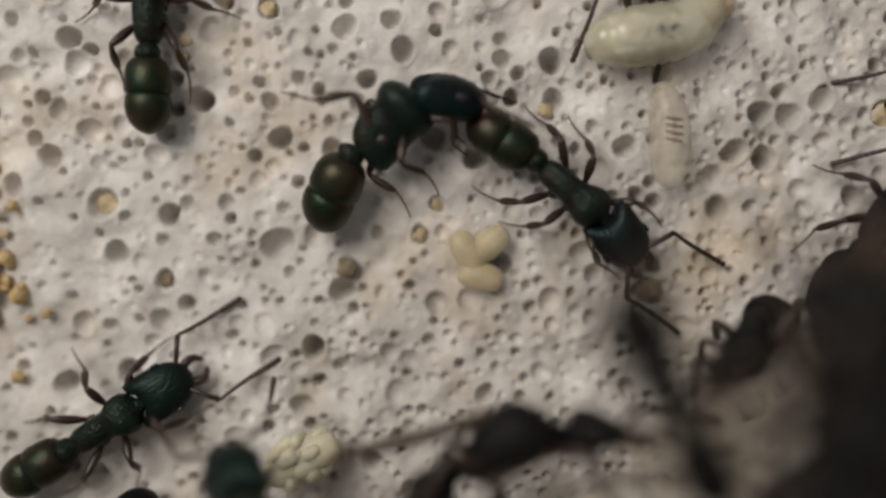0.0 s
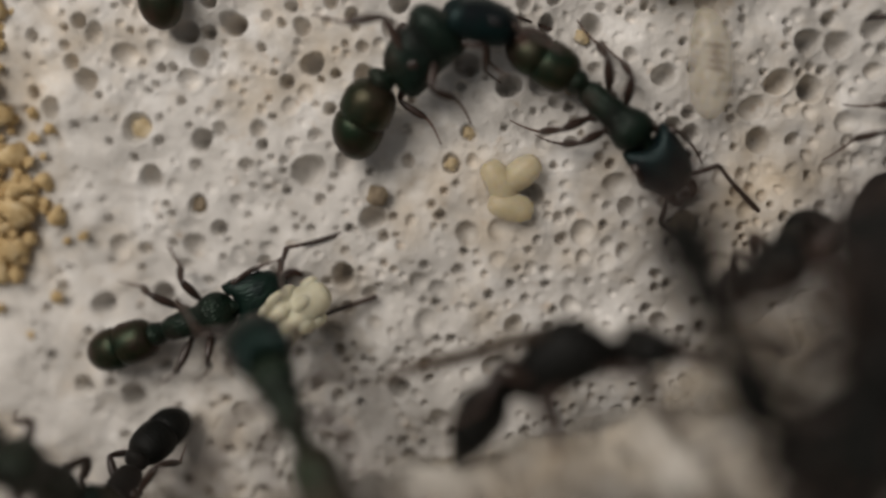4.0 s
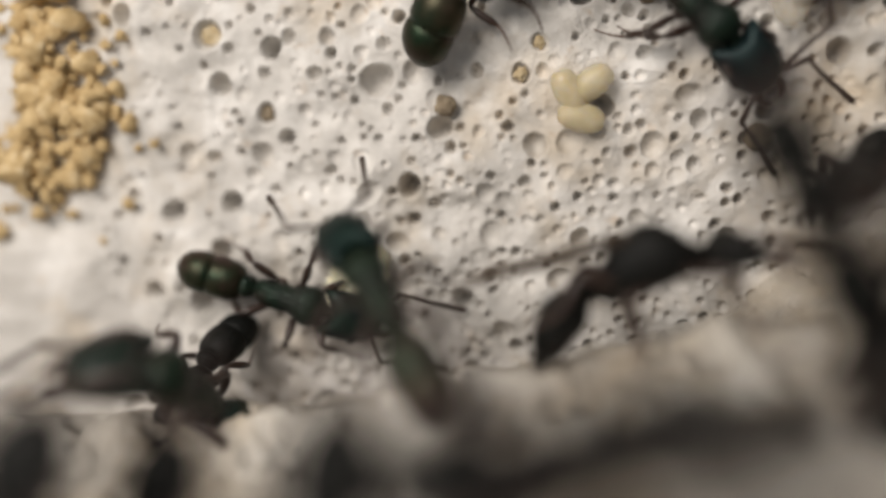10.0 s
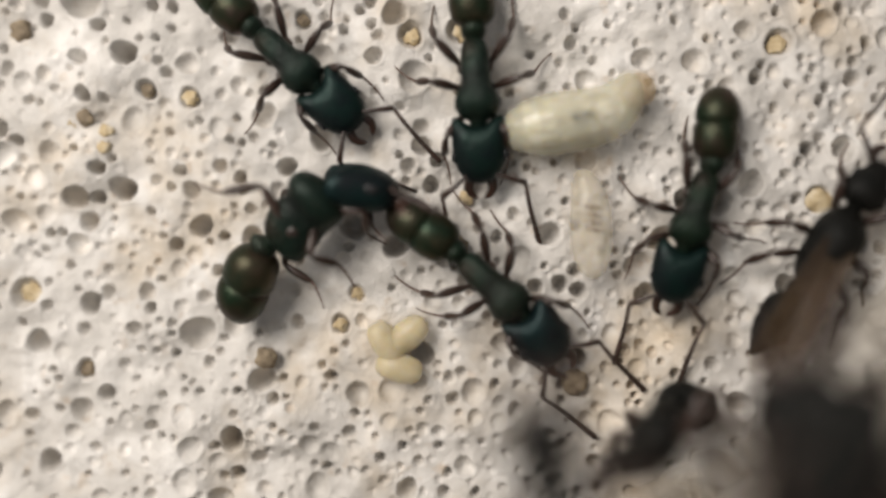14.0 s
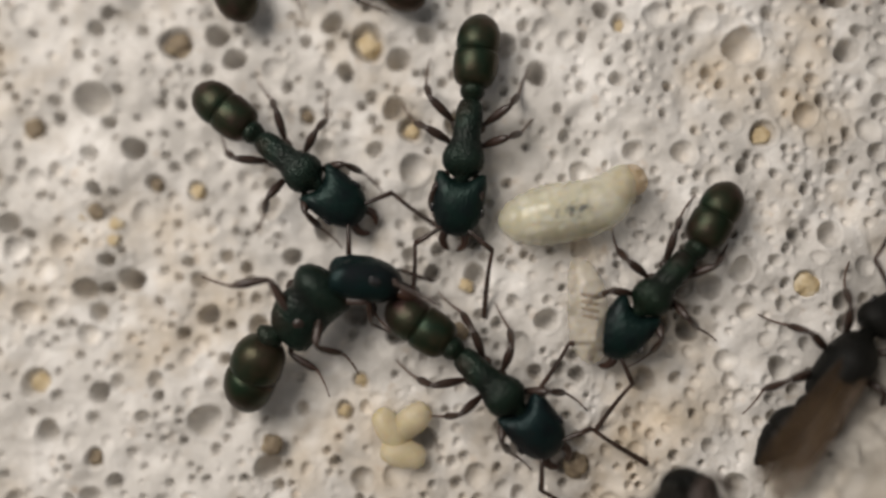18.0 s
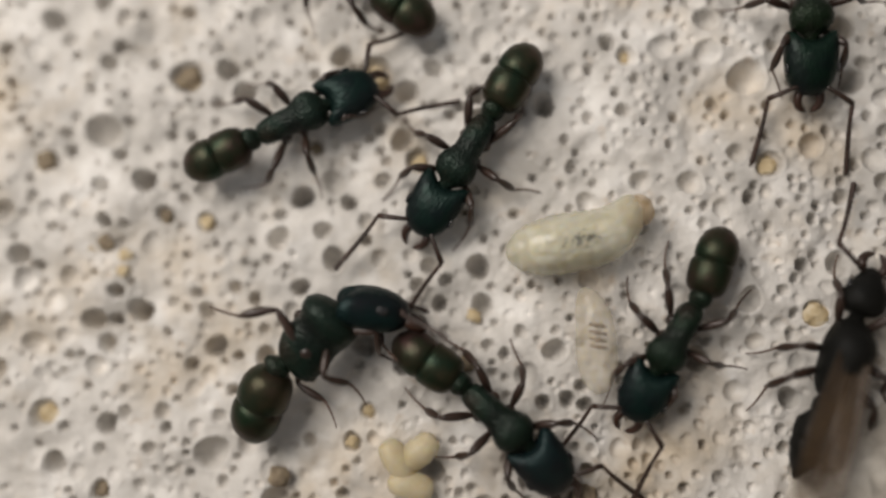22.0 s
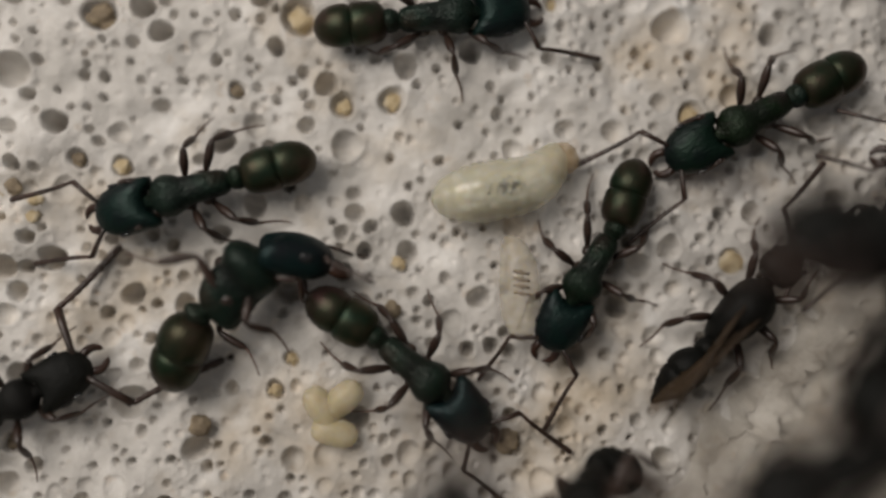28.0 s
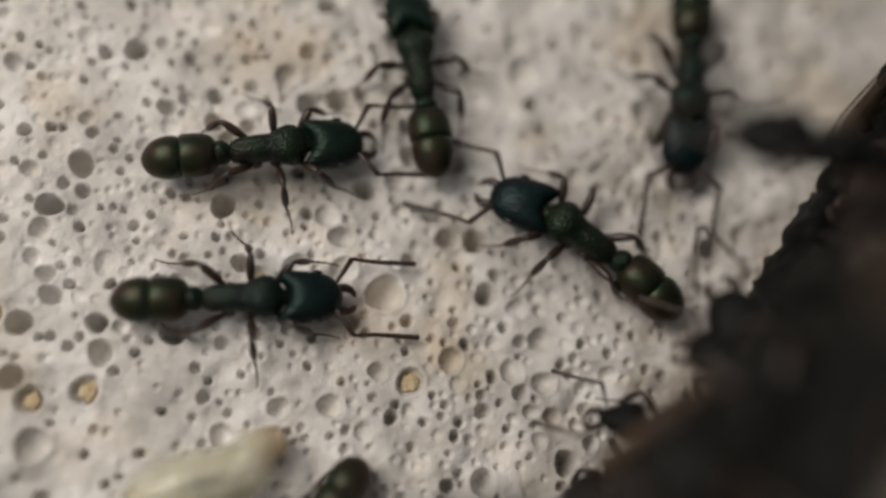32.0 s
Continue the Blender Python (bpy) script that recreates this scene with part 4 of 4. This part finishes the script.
def motions():
    for thing, rows in (
        (held_ant, [(0, 4.32, 0.41, -39), (1, 4.36, 0.43, -40), (4, 4.50, 0.60, -39), (9, 4.77, 0.81, -39), (10, 4.76, 0.93, -38), (12, 4.39, 0.43, -42), (13, 4.39, 0.38, -42), (15.5, 4.31, 0.17, -41), (18, 4.22, 0.06, -42), (19, 4.20, 0.05, -42), (21, 4.21, -0.01, -43), (23, 4.24, -0.22, -40), (24, 4.15, -0.36, -40), (26.5, 4.08, -0.42, -40), (27, 4.10, -0.26, -39), (28, 4.01, -0.24, -39), (29, 4.00, -0.27, -41)]),
        (ant_o, [(0, -2.78, 14.33, -30), (10.5, -5.10, 7.87, -31), (11.5, -1.74, 8.61, -29), (12, -1.84, 8.14, -29), (12.5, -2.17, 7.06, -38), (13, -1.97, 7.15, -46), (14, -2.06, 7.14, -42), (14.5, -1.94, 6.86, -39), (15, -1.89, 6.89, -38), (15.5, -1.97, 7.19, -35), (17.5, -2.18, 6.86, -39), (18, -2.18, 6.99, -38), (19, -2.23, 6.94, -37), (19.5, -2.64, 7.41, -24), (20, -2.94, 7.96, -6), (20.5, -2.90, 8.07, -2), (21, -2.62, 8.85, 12), (21.5, -2.53, 9.09, 16), (22, -2.37, 9.43, 25), (23, -2.09, 9.40, 26), (24, -2.00, 9.42, 28), (24.5, -1.80, 9.58, 28), (26.5, -1.02, 10.14, 13), (27, 0.18, 10.73, 9), (27.5, 2.11, 11.00, 8), (28, 4.69, 10.87, 6), (28.5, 7.03, 11.32, 5), (29, 7.22, 11.48, 5), (29.4, 7.29, 11.86, 5), (30, 7.12, 11.23, 3), (30.6, 7.79, 11.75, 14), (31, 7.65, 11.87, 17), (31.5, 7.73, 11.78, 13), (32, 8.01, 10.76, -2)]),
        (ant_n, [(0, 6.55, 9.6, -97), (2, 6.6, 9.9, -95), (4, 6.9, 11.5, -90), (10.5, 1.40, 6.76, -93), (11.5, 2.73, 6.61, -94), (12, 3.55, 6.25, -95), (12.5, 3.54, 6.18, -95), (13, 3.74, 6.16, -90), (14, 3.68, 6.49, -86), (14.5, 3.96, 6.81, -86), (15, 4.14, 6.92, -83), (15.5, 4.22, 7.15, -79), (17.5, 3.88, 7.21, -84), (18, 3.41, 7.62, -97), (18.5, 3.16, 7.77, -106), (19, 3.21, 7.67, -108), (20, 2.90, 8.28, -122), (21, 2.99, 8.38, -122), (23, 3.28, 8.03, -122), (24, 3.22, 7.98, -124), (24.5, 3.10, 8.02, -127), (26.5, -0.50, 6.05, -163), (27, -2.42, 5.49, -165), (28, -3.15, 5.28, -164), (28.5, -3.41, 5.40, -166), (29, -3.36, 5.40, -165), (29.4, -3.27, 5.58, -162), (30, -4.94, 5.37, -171), (31, -7.48, 3.43, -173), (32, -3.76, 5.37, -171)]),
        (ant_m, [(0, 17.2, 3.9, -172), (2, 17.4, 4.1, -178), (4, 16.6, 5.6, -172), (8, 13.6, 7.2, -140), (10.5, 9.31, 3.02, -134), (11, 9.48, 2.67, -138), (11.5, 9.14, 3.31, -137), (12, 9.47, 2.75, -127), (12.5, 9.43, 2.82, -124), (13, 10.24, 2.85, -113), (13.5, 10.10, 2.78, -111), (14, 10.29, 2.71, -107), (14.5, 10.45, 2.69, -103), (15, 10.64, 2.67, -99), (15.5, 10.93, 2.76, -93), (17.5, 9.40, 3.03, -132), (18, 9.51, 3.14, -132), (19, 8.98, 2.69, -134), (20, 8.59, 3.09, -144), (20.5, 8.37, 3.25, -146), (21, 8.76, 2.87, -143), (21.5, 9.19, 2.59, -131), (22, 9.60, 2.36, -122), (23, 10.08, 2.20, -117), (24, 9.99, 2.30, -118), (26.5, 10.60, 2.72, -114), (27, 10.65, 2.67, -112), (28, 9.41, 2.87, -121), (28.5, 8.98, 2.73, -128), (29, 8.73, 2.54, -133), (29.4, 8.69, 2.79, -135), (30, 8.29, 2.28, -139), (31, 8.52, 2.59, -139), (32, 8.67, 2.88, -139)]),
        (ant_c, [(0, -9.08, 6.15, 90), (1, -9.26, 6.32, 92), (4, -9.87, 6.99, 93), (6.5, -11.26, 8.00, 92), (15.5, -5.53, 15.59, 112), (17.5, -5.27, 15.21, 110), (18, -5.27, 15.44, 112), (20, -5.42, 15.82, 111), (21, -5.65, 16.74, 112), (22, -6.56, 18.97, 112), (24, -7.05, 21.69, 112), (32, 2.64, 33.59, 104)]),
        (ant_p, [(0, -1.90, 13.43, 149), (15.5, 0.45, 15.25, 139), (17.5, -1.19, 14.02, 147), (18, -1.34, 14.31, 147), (19, -1.63, 14.38, 145), (20, -1.55, 14.36, 146), (21, -1.34, 14.57, 143), (23, -0.97, 14.86, 143), (24, -0.65, 14.90, 142), (26.5, 2.02, 17.15, 150), (28, -0.57, 18.11, 162), (29.2, 2.03, 16.06, 6), (29.6, 3.93, 16.02, 7), (29.8, 3.72, 15.77, 4), (30, 4.03, 16.43, 7), (30.6, 4.28, 16.13, 0), (31, 5.90, 15.70, -13), (31.5, 8.06, 15.61, 1), (32, 8.92, 15.57, 4)]),
        (ant_s, [(0, 14.01, 19.04, -80), (20.5, 15.79, 16.92, -86), (21.5, 14.71, 14.62, -87), (22, 13.96, 12.98, -89), (23, 14.75, 10.26, -83), (24, 15.14, 8.81, -77), (24.5, 14.83, 7.11, -86), (26.5, 14.91, 4.72, -100), (27, 14.91, 5.86, -112), (27.5, 15.49, 7.59, -122), (28, 14.51, 7.68, -153), (28.2, 13.97, 8.16, -171), (28.5, 13.45, 8.67, -184), (28.8, 13.32, 8.94, -189), (29, 13.60, 9.23, -197), (29.2, 13.38, 10.31, -207), (29.4, 12.99, 10.10, -211), (29.6, 12.93, 9.15, -216), (29.8, 13.00, 9.72, -234), (30, 13.34, 11.58, -250), (30.3, 12.72, 13.40, -256), (30.6, 12.98, 13.43, -261), (31, 14.02, 15.08, -275), (31.5, 13.85, 17.26, -272), (32, 13.80, 18.52, -265)]),
        (ant_t, [(0, 23.88, 13.97, -161), (28, 24.64, 13.59, -166), (29, 19.39, 12.60, -167), (29.4, 19.42, 13.52, -170), (29.6, 18.92, 11.43, -173), (29.8, 18.76, 11.16, -175), (30, 19.03, 12.06, -171), (30.6, 18.76, 11.75, -178), (31, 18.88, 12.09, -188), (31.5, 18.48, 12.27, -202), (32, 18.56, 12.33, -218)]),
        (ant_v, [(0, 23.56, 17.38, -86), (29, 23.24, 20.08, -97), (30, 25.04, 22.94, -102), (31, 23.54, 18.36, -101), (31.5, 22.99, 17.39, -101), (32, 23.21, 17.37, -101)]),
        (ant_d, [(0, -10.26, -7.15, 33), (1, -9.55, -7.25, 27), (1.5, -10.07, -7.70, 24), (2, -9.19, -7.23, 22), (2.5, -9.42, -7.33, 23), (3, -8.68, -6.69, 22), (3.5, -8.38, -6.11, 21), (4, -8.32, -6.19, 22), (4.5, -8.17, -6.52, 19), (6.5, -8.64, -7.70, -4), (7, -8.54, -7.64, -5), (8, -8.41, -8.23, -12), (9, -7.86, -8.36, -10), (10, -7.50, -8.65, -13), (11, -7.41, -9.40, -12), (32, 6.24, -8.13, -21)]),
        (ant_w, [(0, -33.28, -19.59, 31), (21, -21.46, -8.47, 30), (23, -15.19, -4.93, 28), (24, -12.13, -3.44, 28), (24.5, -11.23, -2.85, 27), (26.5, -8.63, -1.74, 24), (27, -8.87, -1.66, 24), (28, -8.65, -1.36, 24), (29, -9.00, -1.25, 24), (29.4, -8.76, -0.26, 25), (32, -9.11, -0.01, 23)]),
        (ant_r, [(0, 14.26, 0.17, 51), (4, 14.00, 0.64, 55), (9, 14.02, 1.70, 55), (12, 13.63, 1.05, 57), (13, 14.08, 2.07, 60), (15.5, 14.26, 1.25, 53), (18, 14.87, 0.74, 51), (19, 15.13, 1.10, 54), (20, 14.87, 1.32, 63), (21, 14.57, 1.93, 71), (23, 14.68, 1.94, 66), (24, 14.71, 2.04, 65), (26.5, 13.42, 1.71, 54), (27, 13.99, 1.49, 47), (28, 14.15, 1.65, 47), (29, 13.93, 1.25, 45), (32, 13.90, -0.31, 28)]),
    ):
        walk(thing, route(rows))
        gait(thing, rows)
        feel(thing, len(rows))
    feel(side_ant, 3, 8)
    for thing, up, rows in (
        (alate, (-0.35, 1.0, -0.05), [(0, (3.88, -5.79, 5.60), (-0.57, -7.56, 5.20)), (1, (4.35, -5.57, 5.60), (-0.07, -7.29, 5.20)), (4, (4.58, -5.42, 5.60), (0.24, -7.29, 5.20)), (4.5, (4.60, -5.05, 5.60), (0.30, -6.96, 5.20)), (6.5, (4.65, -5.41, 5.60), (0.29, -7.29, 5.20)), (7, (4.68, -5.61, 5.60), (0.31, -7.52, 5.20)), (8, (4.38, -5.44, 5.60), (0.10, -7.32, 5.20)), (9, (4.44, -5.46, 5.60), (0.27, -7.29, 5.20)), (10, (4.78, -5.37, 5.60), (0.60, -7.27, 5.20)), (11, (4.54, -5.13, 5.60), (0.23, -7.01, 5.20)), (12, (3.55, -6.36, 5.60), (-0.80, -8.21, 5.20)), (13, (4.58, -6.52, 5.60), (0.25, -8.31, 5.20))]),
        (stretched, (-0.6, 0.2, 0.8), [(0, (4.17, -2.36, 11.30), (6.44, -6.36, 9.50)), (1, (4.16, -2.40, 11.30), (6.32, -6.34, 9.50)), (4, (4.67, -2.22, 11.30), (6.94, -6.14, 9.50)), (4.5, (4.74, -1.92, 11.30), (7.20, -5.99, 9.50)), (7, (4.83, -2.58, 11.30), (7.14, -6.38, 9.50)), (8, (4.63, -2.60, 11.30), (7.28, -6.42, 9.50)), (9, (4.47, -2.54, 11.30), (7.12, -6.35, 9.50)), (10, (4.86, -2.44, 11.30), (7.44, -6.11, 9.50)), (12, (4.95, -1.78, 11.30), (6.04, -5.97, 9.50)), (13, (5.15, -2.17, 11.30), (6.35, -6.52, 9.50)), (15.5, (5.29, -1.93, 11.30), (6.47, -6.43, 9.50)), (17.5, (5.25, -3.18, 11.30), (6.30, -7.77, 9.50)), (19, (5.21, -3.18, 11.30), (6.21, -7.52, 9.50)), (24, (5.06, -3.16, 11.30), (6.00, -7.49, 9.50)), (26.5, (5.15, -2.06, 11.30), (6.01, -6.45, 9.50)), (27, (4.96, -1.80, 11.30), (5.87, -6.31, 9.50)), (28, (4.82, -1.99, 11.30), (5.80, -6.45, 9.50)), (29, (5.28, -2.06, 11.30), (6.21, -6.38, 9.50))]),
        (facing, (-0.5, 0.5, 0.5), [(0, (8.03, -4.23, 5.70), (10.45, -2.29, 0.90)), (4.5, (7.97, -3.68, 5.70), (10.51, -1.63, 0.90)), (7, (7.90, -4.00, 5.70), (10.45, -1.84, 0.90)), (14, (8.14, -3.65, 5.70), (10.04, -2.11, 0.90)), (24, (8.30, -3.57, 5.70), (10.28, -2.35, 0.90)), (27, (8.33, -3.79, 5.70), (10.32, -2.59, 0.90)), (28, (8.09, -3.70, 5.70), (10.02, -2.42, 0.90))]),
        (reared, (0.1, 0.5, 0.9), [(0, (-5.28, -7.20, 5.00), (-3.15, -11.05, 8.20)), (1, (-5.62, -7.35, 5.00), (-3.54, -10.95, 8.20)), (2, (-5.62, -6.23, 5.00), (-3.37, -9.57, 8.20)), (3, (-6.25, -6.25, 5.00), (-3.36, -9.98, 8.20)), (4, (-5.46, -5.65, 5.00), (-2.48, -9.40, 8.20)), (4.5, (-4.68, -5.65, 5.00), (-1.95, -9.64, 8.20)), (6.5, (-3.60, -5.55, 5.00), (-2.67, -9.82, 8.20)), (7, (-3.68, -5.47, 5.00), (-2.74, -9.72, 8.20)), (8, (-4.82, -5.43, 5.00), (-2.12, -9.33, 8.20)), (9, (-4.93, -5.38, 5.00), (-2.19, -9.12, 8.20)), (10, (-5.02, -5.46, 5.00), (-1.76, -9.24, 8.20)), (11, (-4.51, -5.77, 5.00), (-1.76, -9.36, 8.20)), (13, (-2.25, -7.83, 5.00), (0.25, -10.70, 8.20))]),
        (round_tail, (-0.1, 0.75, 0.6), [(0, (-13.15, -8.79, 7.00), (-10.96, -11.61, 4.00)), (4, (-12.15, -8.89, 7.00), (-9.96, -11.71, 4.00)), (6.5, (-11.15, -8.99, 7.00), (-8.96, -11.81, 4.00)), (9, (-11.15, -8.99, 7.00), (-8.96, -11.81, 4.00)), (10, (-10.20, -9.25, 7.00), (-7.87, -12.11, 4.00))]),
    ):
        walk(thing, [(t, clinging(a, b, up)) for t, a, b in rows] + [(32, clinging(*rows[-1][1:], up))])
        feel(thing, len(rows) + 20)
    along = Matrix.Translation((11 * MM, 13.5 * MM, 0))
    for k, thing in enumerate(crowd):
        there = thing.matrix_basis.copy()
        walk(thing, [(0, along @ there), (24.3 + 0.1 * k, along @ there), (26.6 + 0.05 * k, there), (32, there)])
    for wing in ant_r.children:
        if wing.name.startswith("wing"):
            at_rest = wing.matrix_basis.copy()
            side = 1 if at_rest.translation.y > 0 else -1
            raised = Matrix.Translation(at_rest.translation) @ pose(0, 0, 0, side * 64) @ at_rest.to_3x3().to_4x4()
            walk(wing, [(0, at_rest), (24, at_rest), (26.3, raised), (32, raised)])
    aside = Matrix.Translation((1.4 * MM, 0.2 * MM, 0))
    away = Matrix.Translation((9 * MM, -1 * MM, 0))
    for k, thing in enumerate(leavers):
        there = thing.matrix_basis.copy()
        walk(thing, [(0, there), (10.4, there), (12.6, aside @ there), (15.2 + 0.1 * k, aside @ there), (17.3, away @ there), (32, away @ there)])
    inch = [(0, -4.11, -8.14, 0.50, 30), (1, -6.09, -8.14, 0.90, 32), (2, -6.30, -7.31, 1.30, 34), (3, -6.41, -6.64, 1.30, 36), (4, -5.15, -5.75, 1.10, 38), (4.5, -3.15, -6.70, 0.80, 40), (6.5, -2.45, -6.40, 0.30, 42), (7, -2.99, -5.70, 0.30, 44), (7.5, -5.19, -7.04, 0.00, 46), (8, -5.62, -7.44, 0.00, 48), (9, -5.64, -7.53, 0.00, 50), (10, -5.46, -7.82, 0.00, 52), (11.4, -5.46, -7.82, 0.00, 52), (12.6, -6.2, -10.3, 0.4, 60), (32, -6.2, -10.3, 0.4, 60)]
    walk(carried, [(t, pose(x * MM, y * MM, z * MM, 0, 0, yaw)) for t, x, y, z, yaw in inch])


motions()
